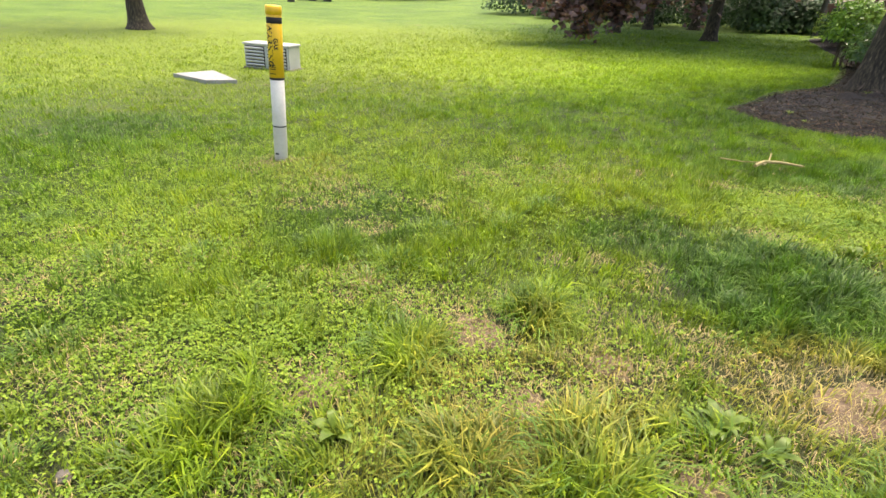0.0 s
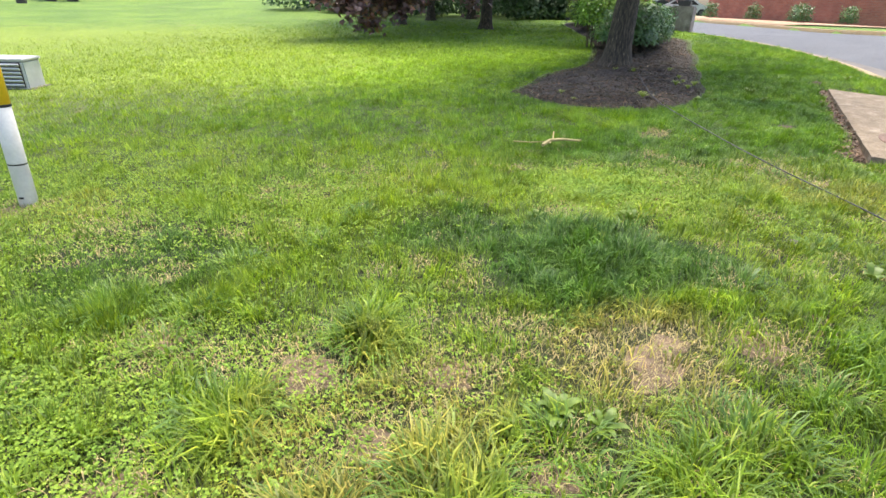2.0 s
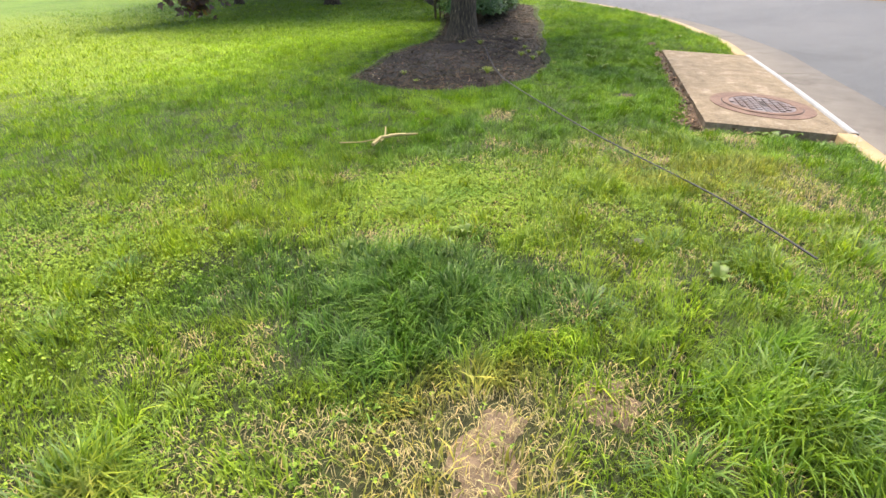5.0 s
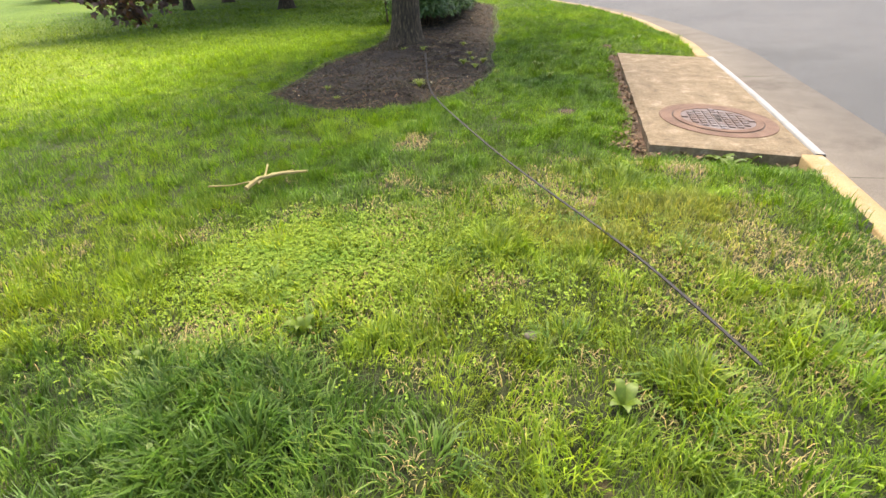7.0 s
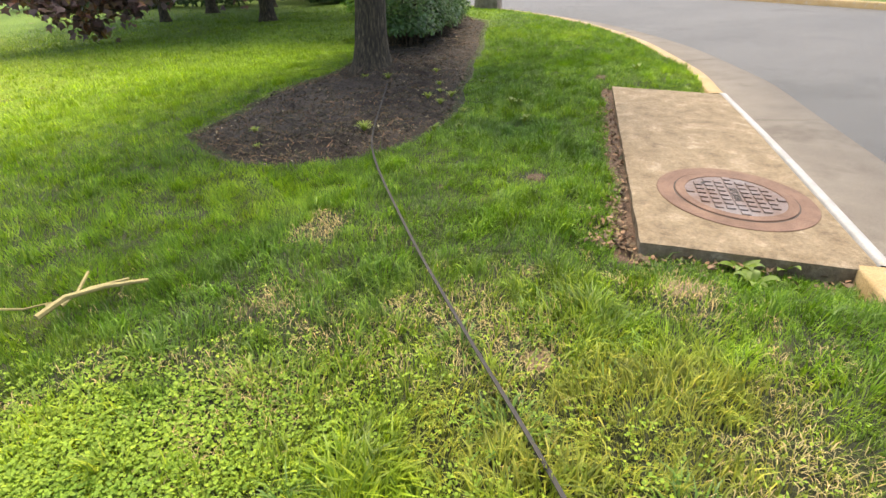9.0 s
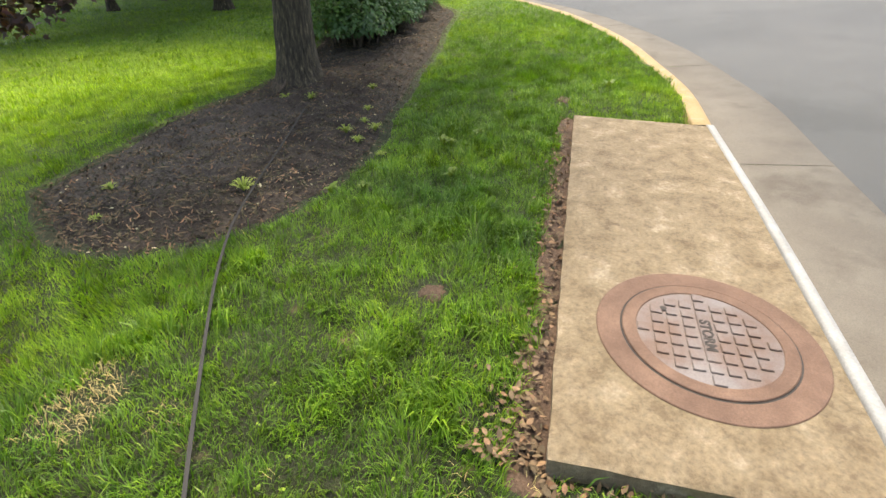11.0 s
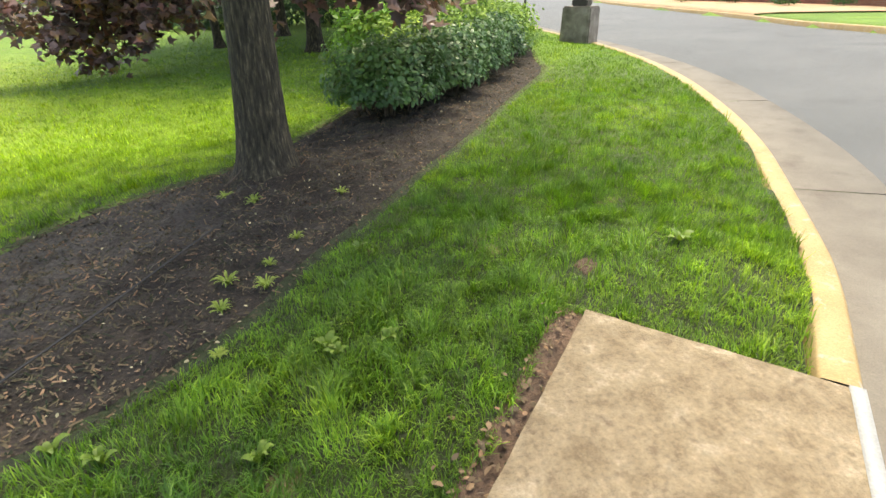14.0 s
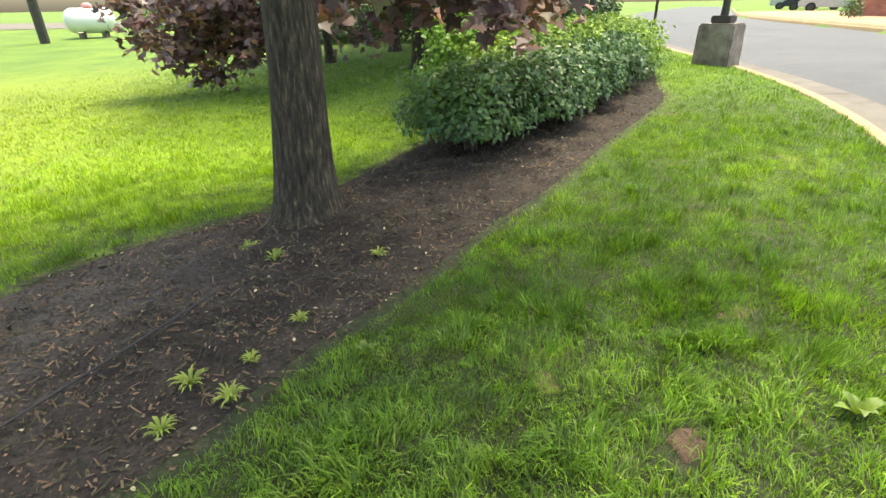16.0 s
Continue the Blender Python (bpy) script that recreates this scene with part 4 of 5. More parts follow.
ob = shrub("hedge_shrub", "dark rounded bush behind the hedge row", 10.9, 14.4, 0.8, 0.8, 1.35, 2200, 0.09, M_WOODS, "shrub", 42, 8, 0.2)

for i, (sx, sy, hh) in enumerate(((8.5, 10.3, 1.12), (9.2, 10.9, 1.12), (9.9, 11.7, 1.1))):
    tagged(shrub("hedge_shrub", "bright young growth crowning the hedge row", sx, sy, 0.7, 0.6, hh, 1500, 0.075, M_HEDGE_TIP, "hedge", 45 + i, 5, 0.62, 50), group="hedge along the bed")

# thicket that closes the lawn
for i, (sx, sy, r, h) in enumerate(((6.0, 24.5, 1.8, 1.5), (8.6, 24.8, 2.0, 2.4), (11.2, 25.6, 2.2, 2.8), (13.4, 23.6, 2.0, 2.4), (15.0, 25.5, 2.0, 2.6), (4.4, 27.5, 2.2, 3.0), (10, 29, 3.0, 3.8), (14, 29.5, 3.0, 3.8), (6.8, 29.5, 3.0, 4.2), (12.6, 21.0, 1.3, 1.6), (13.9, 20.4, 1.0, 1.3))):
    tagged(shrub("thicket_bush", "dense dark green bush in the shaded thicket", sx, sy, r, r * 0.85, h, 3200, 0.16, M_WOODS, "bush", 60 + i, 7, 0.1), group="thicket behind the lawn")


# ---- things on the lawn ----
def build_marker():
    """Leaning round plastic marker post with a printed yellow sleeve."""
    post = tagged(new("marker_post"), "white pipeline marker post with yellow warning sleeve", "marker post")
    x, y = -1.22, 4.52
    post.matrix_world = pose(x, y, g1(x, y), 0, 1.4, 0) @ Matrix.Rotation(radians(-14), 4, "Z")

    def ring(name, z0, z1, r, material, label="", bev=0.003, n=32):
        bm = bmesh.new()
        tube(bm, [(0, 0, z0), (0, 0, z0 + bev), (0, 0, z1 - bev), (0, 0, z1)], [r - bev, r, r, r - bev], n)
        return part(name, bm, material, post, label, True)
    ring("tube", -0.1, 0.74, 0.056, M_POSTW)
    ring("sleeve", 0.70, 1.17, 0.0585, M_POSTY, "yellow printed sleeve")
    ring("cap", 1.165, 1.235, 0.062, M_POSTY, "yellow cap", 0.008)
    ring("band", 0.685, 0.705, 0.0595, M_BLACK, "black band")
    ring("band", 1.105, 1.155, 0.0595, M_BLACK, "black band")
    ring("band", 0.30, 0.315, 0.0568, M_BLACK, "black band")
    # writing runs down the sleeve, bent round it
    def wrap(words, size, z_mid, ang):
        ob = cast_text(words, size, post, Matrix.Identity(4), M_BLACK, 0.0006)
        for v in ob.data.vertices:
            a = ang + v.co.y / 0.0595
            v.co = Vector(((0.0592 + v.co.z) * math.sin(a), -(0.0592 + v.co.z) * math.cos(a), z_mid - v.co.x))
    wrap("WARNING", 0.066, 0.945, -0.30)
    wrap("GAS", 0.045, 0.96, 0.55)
    for z, wd in ((0.80, 0.05), (0.785, 0.06), (0.77, 0.055), (0.735, 0.05)):
        bm = bmesh.new()
        box(bm, (wd, 0.0015, 0.006), (0, -0.0592, z))
        part("small_print", bm, M_BLACK, post)
    bm = bmesh.new()
    box(bm, (0.03, 0.002, 0.014), (-0.005, -0.0575, 0.075))
    part("mark", bm, M_BLACK, post)


build_marker()


def build_vent_box():
    """Low louvred utility enclosure in two bays."""
    x, y = -2.95, 10.5
    top = tagged(new("utility_box"), "low pale louvred utility enclosure on the lawn", "utility box")
    top.matrix_world = pose(x, y, g1(x, y), 0, 0, -14)
    bm = bmesh.new()
    box(bm, (0.90, 0.46, 0.44), (0, 0, 0.2), 0.02)
    part("body", bm, M_GREYBOX, top)
    bm = bmesh.new()
    box(bm, (0.94, 0.5, 0.035), (0, 0, 0.437), 0.012)
    part("lid", bm, M_GREYBOX, top)
    # flat dark panels: shade behind the louvres is put into their colour
    for bx in (-0.22, 0.22):
        bm = bmesh.new()
        box(bm, (0.38, 0.012, 0.36), (bx, -0.232, 0.22))
        part("vent_shade", bm, M_DARK, top)
    slat = None
    for bx in (-0.22, 0.22):
        for k in range(6):
            if slat is None:
                bm = bmesh.new()
                box(bm, (0.36, 0.05, 0.028), (0, 0, 0), 0.006)
                bmesh.ops.rotate(bm, matrix=Matrix.Rotation(radians(-35), 3, "X"), verts=bm.verts)
                slat = part("louvre", bm, M_GREYBOX, top)
            else:
                slat = new("louvre", slat.data)
                slat.parent = top
            slat.location = (bx, -0.25, 0.075 + k * 0.058)
    bm = bmesh.new()
    box(bm, (1.0, 0.56, 0.05), (0.03, 0, 0.0), 0.01)
    part("base", bm, M_GUTTER, top)


build_vent_box()


def build_pad():
    P = [(-4.22, 9.12), (-3.45, 8.52), (-3.0, 8.62), (-3.72, 9.55)]
    bm = bmesh.new()
    v = [bm.verts.new((px, py, g1(px, py) + 0.06)) for px, py in P]
    f = bm.faces.new(v)
    f.normal_update()
    if f.normal.z < 0:
        f.normal_flip()
    r = bmesh.ops.extrude_face_region(bm, geom=[f])
    bmesh.ops.translate(bm, vec=(0, 0, -0.1), verts=[q for q in r["geom"] if isinstance(q, bmesh.types.BMVert)])
    tagged(part("concrete_pad", bm, M_WHITE), "pale flat concrete pad set in the lawn", "concrete pad")


build_pad()


def build_walk_slab():
    bm = bmesh.new()
    P = [(1.74, 0.68), (2.9, 0.60), (2.85, 0.05), (1.7, 0.1)]
    v = [bm.verts.new((px, py, g1(px, py) + 0.045)) for px, py in P]
    f = bm.faces.new(v)
    f.normal_update()
    if f.normal.z < 0:
        f.normal_flip()
    r = bmesh.ops.extrude_face_region(bm, geom=[f])
    bmesh.ops.translate(bm, vec=(0, 0, -0.1), verts=[q for q in r["geom"] if isinstance(q, bmesh.types.BMVert)])
    bmesh.ops.bevel(bm, geom=bm.edges[:], offset=0.01, segments=2, affect="EDGES")
    tagged(part("stepping_slab", bm, M_GUTTER), "pale concrete slab sunk in the rough grass", "concrete slab")


build_walk_slab()


def build_straw():
    """A snapped dry stalk lying in the grass."""
    x, y = 2.77, 4.06
    top = tagged(new("dry_stalk"), "broken pale dry stalk lying on the grass", "dry stalk")
    top.location = (x, y, g1(x, y) + 0.085)
    for pts, r in ((((-0.32, 0.13, -0.01), (-0.2, 0.02, 0.0), (-0.1, -0.01, 0.01)), 0.004), (((-0.16, -0.09, 0.0), (-0.05, -0.02, 0.02), (0.1, -0.01, 0.015), (0.27, -0.04, 0.0)), 0.010),
                   (((-0.07, -0.05, 0.0), (0.0, 0.0, 0.02), (0.06, 0.09, 0.06)), 0.006), (((-0.12, -0.04, 0.01), (0.05, 0.0, 0.02), (0.2, 0.03, 0.0)), 0.007)):
        bm = bmesh.new()
        tube(bm, pts, [1.5 * r * (1 - 0.5 * i / len(pts)) for i in range(len(pts))], 7)
        part("stalk", bm, M_STRAW, top)


build_straw()


def build_lead():
    """The dark walking lead, lying slack over the lawn."""
    line = curve_points([(3.35, 1.3), (3.68, 2.1), (3.92, 2.8), (4.2, 3.6), (4.6, 4.6), (5.0, 5.3), (6.0, 6.7)], 0.08)
    n = normals(line)
    z = gz(line[:, 0], line[:, 1]) + 0.066
    bm = bmesh.new()
    rows = []
    for p, q, h in zip(line, n, z):
        rows.append([bm.verts.new((p[0] + q[0] * o, p[1] + q[1] * o, h + u)) for o, u in ((-0.007, 0), (0.007, 0), (0.007, 0.004), (-0.007, 0.004))])
    for a, b in zip(rows, rows[1:]):
        for k in range(4):
            bm.faces.new((a[k], a[(k + 1) % 4], b[(k + 1) % 4], b[k]))
    tagged(part("walking_lead", bm, M_BLACK), "long dark nylon walking lead lying over the grass", "lead")


build_lead()


# ---- along the road ----
def build_lamp_base():
    x, y = 13.52, 13.5
    top = tagged(new("street_lamp"), "lamp post on a stained square concrete footing", "street lamp")
    top.matrix_world = pose(x, y, g1(x, y), 0, 0, 35)
    bm = bmesh.new()
    bmesh.ops.create_cone(bm, cap_ends=True, segments=4, radius1=0.47, radius2=0.44, depth=1.0, matrix=Matrix.Translation((0, 0, 0.22)) @ Matrix.Rotation(radians(45), 4, "Z"))
    bmesh.ops.bevel(bm, geom=bm.edges[:], offset=0.03, segments=2, affect="EDGES")
    part("footing", bm, M_BLOCK, top, "stained concrete footing")
    bm = bmesh.new()
    box(bm, (0.34, 0.34, 0.13), (0, 0, 0.785), 0.02)
    part("base_plate", bm, M_STEEL, top)
    bm = bmesh.new()
    tube(bm, [(0, 0, 0.8), (0, 0, 1.0), (0, 0, 3.6)], [0.075, 0.065, 0.055], 12)
    part("pole", bm, M_STEEL, top)


build_lamp_base()


def build_rod(x, y, r, h, label, name="sign_post"):
    top = tagged(new(name), label, "post")
    top.location = (x, y, g1(x, y))
    bm = bmesh.new()
    tube(bm, [(0, 0, -0.1), (0, 0, h)], [r, r], 10)
    part("pole", bm, M_STEEL, top)


build_rod(14.35, 17.4, 0.035, 2.6, "thin dark metal sign post by the kerb")
build_rod(13.6, 19.6, 0.09, 2.6, "dark post rising behind the hedge")


def car(x, y, turn, paint, label):
    """A parked car seen far across the road."""
    top = tagged(new("parked_car"), label, "car", group="cars parked across the road")
    top.matrix_world = pose(x, y, float(far_level(y)), 0, 0, turn)
    bm = bmesh.new()
    side = [(-2.2, 0.35), (-2.25, 0.75), (-1.7, 0.95), (-1.0, 1.42), (0.6, 1.45), (1.35, 0.98), (2.1, 0.85), (2.25, 0.5), (2.2, 0.3)]
    a = [bm.verts.new((px, -0.85, pz)) for px, pz in side]
    b = [bm.verts.new((px, 0.85, pz)) for px, pz in side]
    bm.faces.new(a)
    bm.faces.new(b[::-1])
    for k in range(len(side)):
        bm.faces.new((a[k], b[k], b[(k + 1) % len(side)], a[(k + 1) % len(side)]))
    bmesh.ops.bevel(bm, geom=bm.edges[:], offset=0.05, segments=2, affect="EDGES")
    part("body", bm, paint, top)
    for sy in (-0.86, 0.86):
        bm = bmesh.new()
        v = [bm.verts.new((px, sy * 1.012, pz)) for px, pz in ((-1.45, 0.98), (-0.92, 1.34), (0.5, 1.36), (1.05, 0.98))]
        bm.faces.new(v)
        part("side_window", bm, M_BLACK, top)
        for wx in (-1.4, 1.4):
            bm = bmesh.new()
            tube(bm, [(wx, sy - 0.1 * np.sign(sy), 0.33), (wx, sy + 0.02 * np.sign(sy), 0.33)], [0.33, 0.33], 20)
            wheel = part("wheel", bm, M_BLACK, top)
            bm = bmesh.new()
            tube(bm, [(wx, sy, 0.33), (wx, sy + 0.03 * np.sign(sy), 0.33)], [0.2, 0.19], 16)
            part("rim", bm, M_STEEL, wheel)


M_SILVER = surface("silver_car_paint", [(0.3, (0.42, 0.44, 0.46)), (0.7, (0.5, 0.52, 0.54))], 3, (0.95, 1.03), 20, rough=0.3, metal=0.5, bump=0)
M_NAVY = surface("dark_car_paint", [(0.3, (0.03, 0.035, 0.05)), (0.7, (0.05, 0.055, 0.075))], 3, (0.95, 1.03), 20, rough=0.25, metal=0.3, bump=0)
for cx, cy, ct, paint, lab in ((41.5, 41.0, -42, M_SILVER, "silver parked car across the road"), (44.5, 46.2, -42, M_NAVY, "dark parked car across the road"), (47.5, 51.5, -42, M_SILVER, "pale grey parked car across the road")):
    car(cx, cy, ct, paint, lab)


def brick_material():
    m = bpy.data.materials.new("red_brickwork")
    m.use_nodes = True
    nt = m.node_tree
    tex = nt.nodes.new("ShaderNodeTexBrick")
    tex.inputs["Color1"].default_value, tex.inputs["Color2"].default_value, tex.inputs["Mortar"].default_value = (0.30, 0.095, 0.062, 1), (0.38, 0.14, 0.09, 1), (0.30, 0.22, 0.18, 1)
    tex.inputs["Scale"].default_value, tex.inputs["Brick Width"].default_value, tex.inputs["Row Height"].default_value, tex.inputs["Mortar Size"].default_value = 1.0, 0.21, 0.075, 0.006
    co = nt.nodes.new("ShaderNodeTexCoord")
    mp = nt.nodes.new("ShaderNodeMapping")
    mp.inputs["Rotation"].default_value = (radians(90), 0, 0)
    nt.links.new(co.outputs["Object"], mp.inputs["Vector"])
    nt.links.new(mp.outputs[0], tex.inputs["Vector"])
    stain = noise_node(nt, co.outputs["Object"], 1.5, 5)
    dark = ramp_node(nt, [(0.3, (0.75, 0.75, 0.75)), (0.7, (1.1, 1.08, 1.05))])
    nt.links.new(stain.outputs["Fac"], dark.inputs[0])
    p = nt.nodes["Principled BSDF"]
    p.inputs["Roughness"].default_value = 0.9
    nt.links.new(mix_node(nt, tex.outputs["Color"], dark.outputs[0], 1.0, "MULTIPLY"), p.inputs["Base Color"])
    return m


def build_far_side():
    """Bark bed and brick wall beyond the far kerb, north of the verge."""
    line = FAR[(FAR[:, 1] > 16.8) & (FAR[:, 1] < 44)]
    ob = strip("far_bed", line, normals(line), [(0.17, -0.1), (0.175, 0.04), (1.0, 0.09), (3.0, 0.10), (6.2, 0.11), (6.2, -0.1)], M_TAN, smooth=True, base=far_level(line[:, 1]))
    tagged(ob, "tan bark bed behind the far kerb", "planting bed", kind="structure")
    wall = tagged(new("brick_wall"), "low red brick wall beyond the road", "wall")
    wall.matrix_world = pose(31.2, 19.5, 0.95, 0, 0, 86)
    mat = brick_material()
    bm = bmesh.new()
    box(bm, (20.0, 0.3, 2.4), (0, 0, 1.0))
    part("masonry", bm, mat, wall)
    bm = bmesh.new()
    box(bm, (20.1, 0.38, 0.09), (0, 0, 2.245), 0.01)
    part("coping", bm, M_BLOCK, wall)


M_TAN = surface("tan_bark_bed", [(0.3, (0.30, 0.19, 0.11)), (0.7, (0.42, 0.29, 0.18))], 2, rough=0.95, bump=0.6)
build_far_side()
for i, (bx, by) in enumerate(((29.4, 18.5), (29.6, 21.4), (29.8, 24.2), (29.0, 26.6), (28.2, 20.0))):
    ob = shrub("bed_shrub", "small green shrub in the bark bed", bx, by, 0.5, 0.5, 1.0, 800, 0.10, M_HEDGE, "shrub", 90 + i, 4, 0.1)
    ob.location.z = float(far_level(by)) + 0.09
    tagged(ob, group="shrubs before the brick wall")


# ---- far lawn by the house ----
def build_tank():
    x, y = -7.2, 36.4
    top = tagged(new("propane_tank"), "white horizontal propane tank on the far lawn", "propane tank")
    top.matrix_world = pose(x, y, g1(x, y), 0, 0, 38)
    bm = bmesh.new()
    R = 0.62
    tube(bm, [(-1.2, 0, 0.86), (-1.15, 0, 0.86), (-1.05, 0, 0.86), (-0.8, 0, 0.86), (0.8, 0, 0.86), (1.05, 0, 0.86), (1.15, 0, 0.86), (1.2, 0, 0.86)], [0.1, R * 0.5, R * 0.8, R, R, R * 0.8, R * 0.5, 0.1], 28)
    part("shell", bm, M_TANK, top, smooth=True)
    bm = bmesh.new()
    tube(bm, [(0, 0, 1.4), (0, 0, 1.6), (0, 0, 1.72)], [0.26, 0.25, 0.12], 18)
    part("dome", bm, M_PINK, top, "faded red dome lid", True)
    for lx in (-0.55, 0.55):
        bm = bmesh.new()
        box(bm, (0.16, 0.9, 0.4), (lx, 0, 0.15), 0.02)
        part("leg", bm, M_STEEL, top)


build_tank()
build_rod(-8.3, 33.6, 0.22, 6.0, "grey wooden utility pole on the far lawn", "utility_pole")
M_RED = surface("red_flower", [(0.3, (0.5, 0.03, 0.02)), (0.7, (0.65, 0.06, 0.03))], 6, rough=0.5, bump=0, island=0.2)
for i, (sx, sy, r, h) in enumerate(((-5.5, 42.0, 2.0, 2.4), (-2.5, 43.0, 2.0, 2.2), (0.5, 43.5, 2.0, 2.4))):
    tagged(shrub("garden_shrub", "rounded green garden shrub near the house", sx, sy, r, 1.5, h, 1800, 0.16, M_HEDGE, "shrub", 120 + i, 5, 0.1), group="shrubs by the house")
for i, (sx, sy) in enumerate(((-4.0, 41.0), (-1.2, 41.8))):
    tagged(shrub("flowering_shrub", "red flowering shrub near the house", sx, sy, 0.7, 0.7, 2.6, 500, 0.16, M_RED, "shrub", 130 + i, 5, 1.4), group="red shrubs by the house")


def build_drive():
    bm = bmesh.new()
    xs = np.linspace(-40, -4, 20)
    rows = []
    for px in xs:
        rows.append([bm.verts.new((px, py, g1(px, py) + 0.03)) for py in (44.5, 47, 50, 52)])
    for a, b in zip(rows, rows[1:]):
        for k in range(3):
            bm.faces.new((a[k], b[k], b[k + 1], a[k + 1]))
    tagged(part("driveway", bm, M_GUTTER), "pale concrete driveway beyond the lawn", "driveway", kind="structure")


build_drive()


# ---- small growth ----
def rosette(x, y, r, count, up, material, label, category="weed", width=0.25, name="weed", seed=0, group=""):
    rs = random.Random(seed)
    top = tagged(new(name), label, category, group)
    top.location = (x, y, g1(x, y))
    bm = bmesh.new()
    for i in range(count):
        f = 6.283 * i / count + rs.uniform(-0.3, 0.3)
        L = r * rs.uniform(0.6, 1.1)
        w = L * width
        u = up * rs.uniform(0.6, 1.2)
        c, s = math.cos(f), math.sin(f)
        prev = None
        for k in range(6):
            t = k / 5
            d = L * t
            hw = w * math.sin(math.pi * min(1, 0.12 + 0.88 * t)) * 0.5 + 0.001
            z = u * math.sin(t * 2.1) + 0.01
            row = [bm.verts.new((c * d - s * o, s * d + c * o, z + (0 if o == 0 else 0.12 * hw))) for o in (-hw, 0, hw)]
            if prev:
                for j in range(2):
                    bm.faces.new((prev[j], prev[j + 1], row[j + 1], row[j]))
            prev = row
    part("leaves", bm, material, top, smooth=True)


M_DOCK = surface("weed_leaf", [(0.3, (0.085, 0.15, 0.016)), (0.7, (0.17, 0.25, 0.026))], 14, (0.7, 1.2), 60, rough=0.5, bump=0, through_light=0.3)
M_SPROUT = surface("sprout", [(0.3, (0.2, 0.3, 0.04)), (0.7, (0.32, 0.38, 0.07))], 8, rough=0.6, bump=0, through_light=0.3)
rosette(1.03, 1.36, 0.10, 11, 0.06, M_DOCK, "broad leaved dock weed growing in the turf", width=0.34, seed=1)
rosette(1.14, 1.24, 0.08, 9, 0.05, M_DOCK, "broad leaved dock weed growing in the turf", width=0.34, seed=2)
for i, (wx, wy, r) in enumerate(((6.46, 5.18, 0.08), (6.73, 5.1, 0.06), (6.81, 6.01, 0.06), (8.55, 5.26, 0.1), (5.32, 2.4, 0.12), (5.2, 2.3, 0.1), (5.5, 2.28, 0.1), (6.13, 4.67, 0.06), (6.49, 5.12, 0.06), (2.9, 1.5, 0.08), (2.3, 2.5, 0.07), (1.8, 2.75, 0.07), (-0.2, 1.35, 0.08), (5.42, 5.02, 0.07), (5.6, 4.9, 0.06))):
    rosette(wx, wy, r, 6, 0.06, M_DOCK, "small broad leaved weed in the grass", width=0.5, seed=10 + i, group="weeds in the lawn")
for i, (wx, wy, r) in enumerate(((5.0, 5.47, 0.12), (6.05, 5.99, 0.1), (6.25, 5.85, 0.1), (6.01, 5.73, 0.08), (6.48, 6.37, 0.07), (6.07, 7.3, 0.1), (6.26, 7.11, 0.1), (6.29, 6.1, 0.06), (6.9, 7.0, 0.08), (6.0, 5.35, 0.06), (4.3, 6.2, 0.08), (4.15, 5.7, 0.06))):
    rosette(wx, wy, r * 0.85, 34, r * 0.6, M_SPROUT, "yellow green sprout pushing through the mulch", width=0.1, seed=40 + i, name="sprout", group="sprouts in the mulch")


def clover():
    """Low three-leaved clover between the blades."""
    cx = np.concatenate([rng.normal(a, r, m) for a, b, r, m in CLOV])
    cy = np.concatenate([rng.normal(b, r, m) for a, b, r, m in CLOV])
    s = kerb_gap(cx, cy)
    keep = (s > 0.2) & ~inside(BED, cx, cy) & ~inside(SL_BIG, cx, cy)
    cx, cy, s = cx[keep], cy[keep], s[keep]
    z = gz(cx, cy, s) + rng.uniform(0.006, 0.042, len(cx))
    # three leaflets to a stalk
    cx, cy, z = np.repeat(cx, 3) + rng.normal(0, 0.004, 3 * len(cx)), np.repeat(cy, 3) + rng.normal(0, 0.004, 3 * len(cy)), np.repeat(z, 3)
    n = len(cx)
    N = rng.normal(size=(n, 3)) * 0.3 + (0, 0, 1)
    ob = leaf_cloud("clover", np.stack((cx, cy, z), 1), rng.uniform(0.007, 0.0155, n), N, OVAL_WIDE, M_CLOVER, droop=0)
    tagged(ob, "bright green clover leaves growing in the lawn", "clover", kind="stuff")


OVAL_WIDE = [(0, 0), (0.45, 0.62), (0, 1), (-0.45, 0.62)]
CLOV = [(2.45, 3.1, 0.26, 6500), (2.9, 2.75, 0.3, 4500), (0.6, 3.8, 0.5, 8000), (-0.8, 4.6, 0.7, 8000), (-1.6, 2.6, 0.6, 9000), (0.2, 1.5, 0.6, 6000), (3.6, 2.2, 0.5, 2200), (-2.2, 3.8, 0.8, 8000), (-0.7, 1.9, 0.4, 5000)]
M_CLOVER = surface("clover_leaf", [(0.3, (0.15, 0.27, 0.022)), (0.7, (0.25, 0.36, 0.03))], 4, (0.8, 1.2), 40, rough=0.7, bump=0, through_light=0.3, island=0.3)
clover()


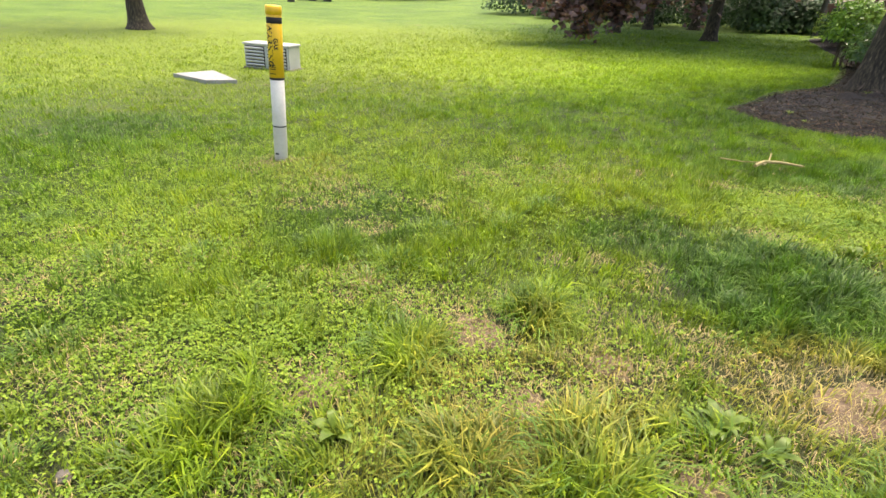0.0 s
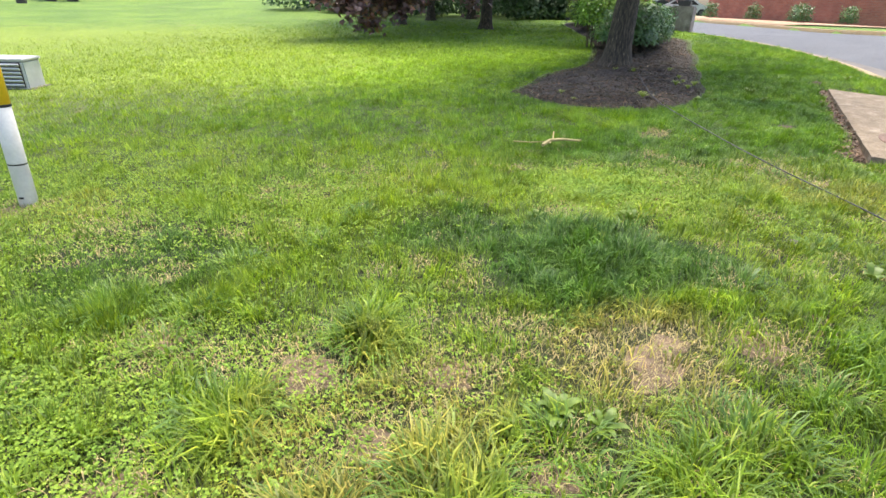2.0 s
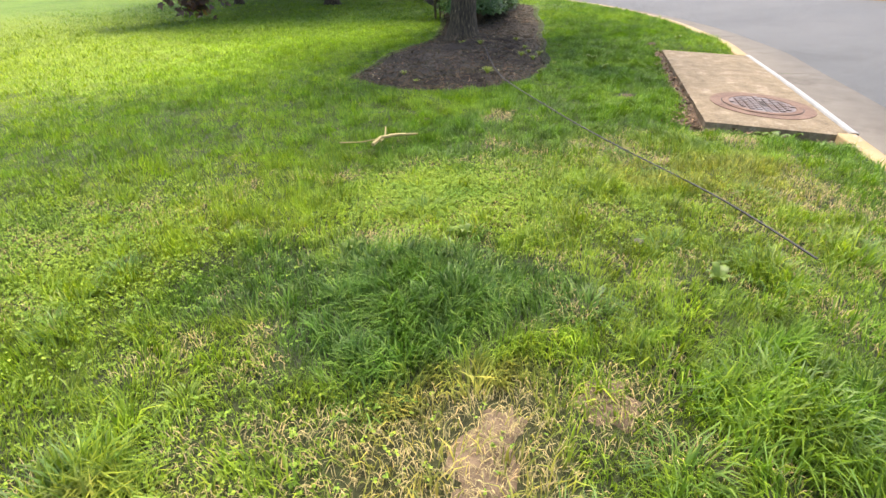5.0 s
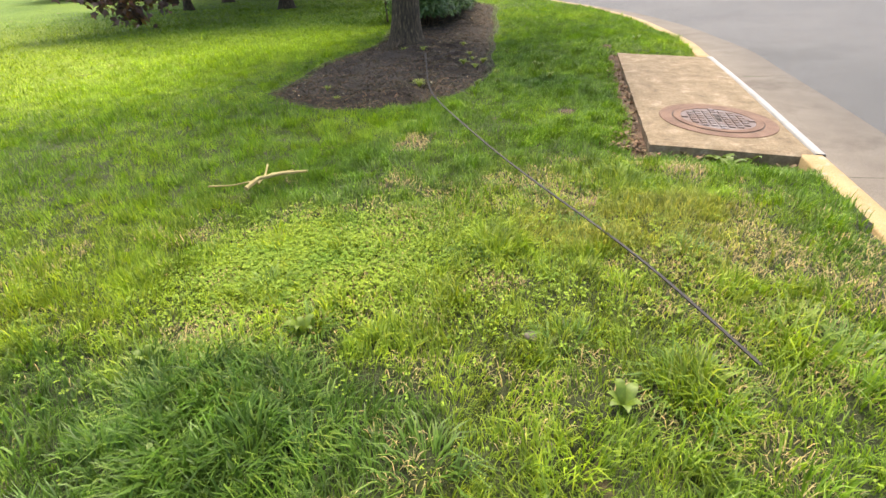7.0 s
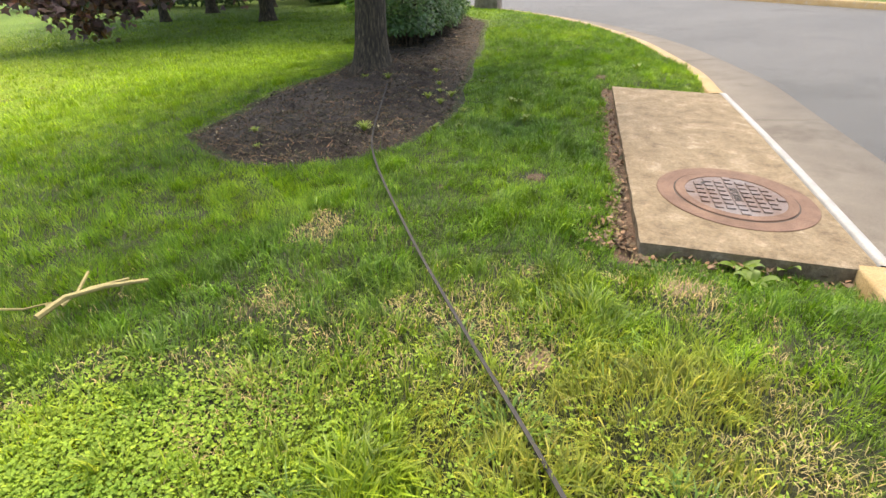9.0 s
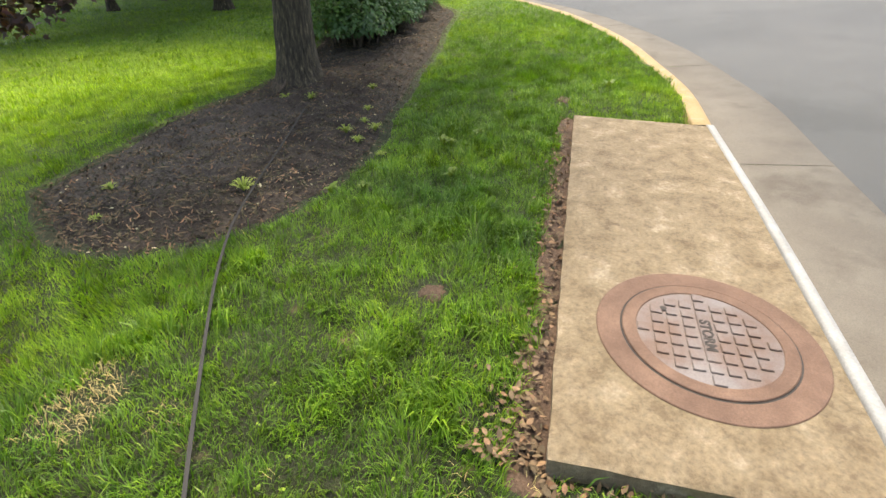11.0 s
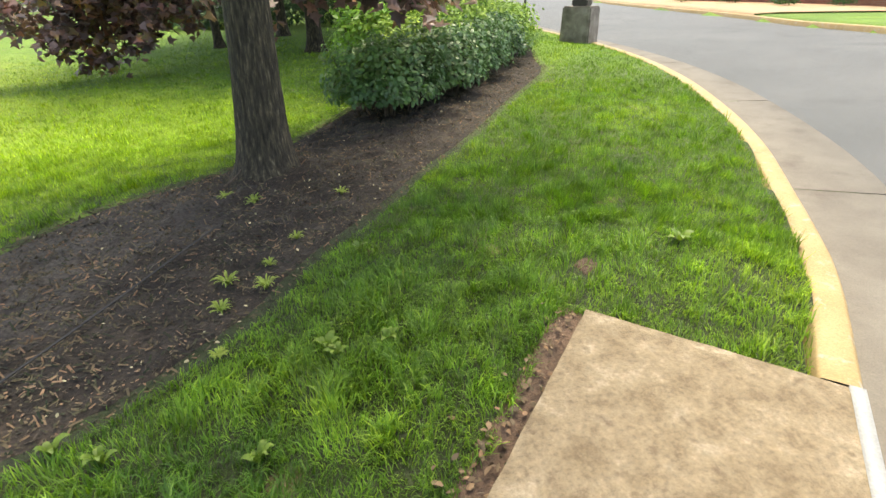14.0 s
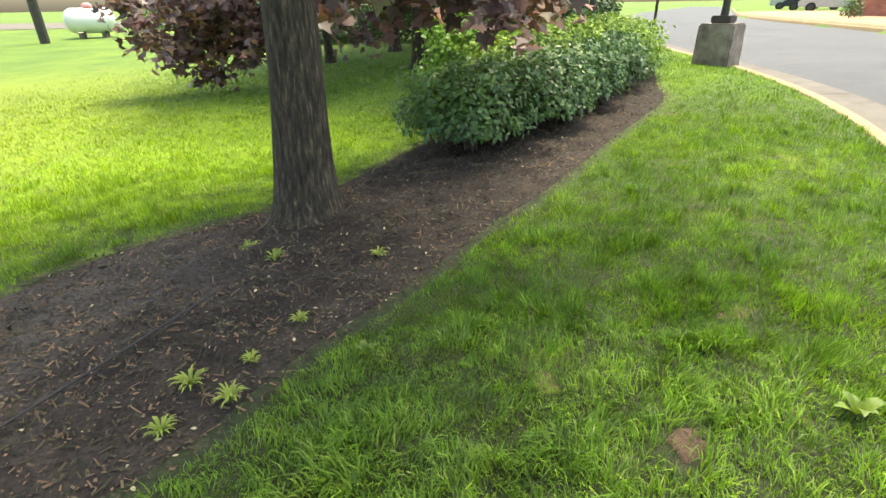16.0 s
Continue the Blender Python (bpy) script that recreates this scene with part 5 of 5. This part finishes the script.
def litter():
    """Dead leaves caught along the slab's edge."""
    a, b = np.array(SLAB[0]), np.array(SLAB[1])
    n = 700
    u = rng.random(n) ** 2
    p = a + (b - a) * u[:, None] + np.array((-0.634, 0.775)) * (0.02 + np.abs(rng.normal(0, 0.07 + 0.06 * (u < 0.12), n)))[:, None]
    e = a + (np.array(SLAB[3]) - a) * (rng.random(160) ** 1.8)[:, None] + np.array((-0.775, -0.634)) * np.abs(rng.normal(0.03, 0.09, 160))[:, None]
    p = np.vstack((p, e))
    z = gz(p[:, 0], p[:, 1]) + rng.uniform(0.01, 0.05, len(p))
    ob = leaf_cloud("dead_leaves", np.column_stack((p, z)), rng.uniform(0.018, 0.045, len(p)), rng.normal(size=(len(p), 3)) * 0.5 + (0, 0, 1), OVAL, M_DEAD, droop=0)
    tagged(ob, "brown dead leaves caught along the slab", "leaf litter", kind="stuff")


M_DEAD = surface("dead_leaf", [(0.3, (0.075, 0.045, 0.028)), (0.7, (0.20, 0.13, 0.08))], 12, rough=0.8, bump=0, island=0.4)
litter()


def pale_bits():
    """Pale leaf fragments strewn on the mulch."""
    n = 900
    x, y = rng.uniform(3.9, 9.5, n), rng.uniform(5.0, 9.5, n)
    near_edge = np.abs(distance_to(np.vstack((BED, BED[:1])), x, y))
    keep = inside(BED, x, y) & (rng.random(n) < 0.25 + np.exp(-near_edge / 0.25))
    x, y, near_edge = x[keep], y[keep], near_edge[keep]
    z = gz(x, y) + 0.0 + 0.055 * smoothstep(0, 0.5, near_edge)
    ob = leaf_cloud("leaf_bits", np.stack((x, y, z), 1), rng.uniform(0.01, 0.035, len(x)), rng.normal(size=(len(x), 3)) * 0.4 + (0, 0, 1), OVAL, M_PALE, droop=0)
    tagged(ob, "pale dry leaf bits strewn over the mulch", "leaf bits", kind="stuff")


M_PALE = surface("pale_leaf", [(0.3, (0.22, 0.18, 0.12)), (0.7, (0.45, 0.40, 0.28))], 14, rough=0.8, bump=0, island=0.4)
pale_bits()


def stone(x, y, r, label, seed):
    bm = bmesh.new()
    bmesh.ops.create_icosphere(bm, subdivisions=2, radius=r)
    for v in bm.verts:
        v.co *= 1 + 0.35 * noise.noise(v.co * (1.2 / r) + Vector((seed, 0, 0)))
        v.co.z *= 0.6
    ob = part("stone", bm, M_GUTTER, smooth=True)
    ob.location = (x, y, g1(x, y) + r * 0.6)
    tagged(ob, label, "stone")


stone(2.93, 1.91, 0.026, "small grey stone half hidden in the grass", 1)
stone(2.62, 1.55, 0.02, "small grey stone half hidden in the grass", 2)
stone(-0.97, 1.2, 0.026, "grey stone lying at the lawn's worn edge", 3)


def stick():
    top = tagged(new("stick"), "short broken stick leaning by the trunk", "stick")
    x, y = 6.06, 7.5
    top.location = (x, y, g1(x, y) + 0.06)
    for pts, r in ((((0, 0, 0), (0.1, 0.06, 0.05), (0.17, 0.13, 0.11)), 0.012), (((0.06, 0.03, 0.03), (0.02, 0.1, 0.08)), 0.007)):
        bm = bmesh.new()
        tube(bm, pts, [r * (1 - 0.25 * i) for i in range(len(pts))], 7)
        part("twig", bm, M_BRANCH, top)


stick()
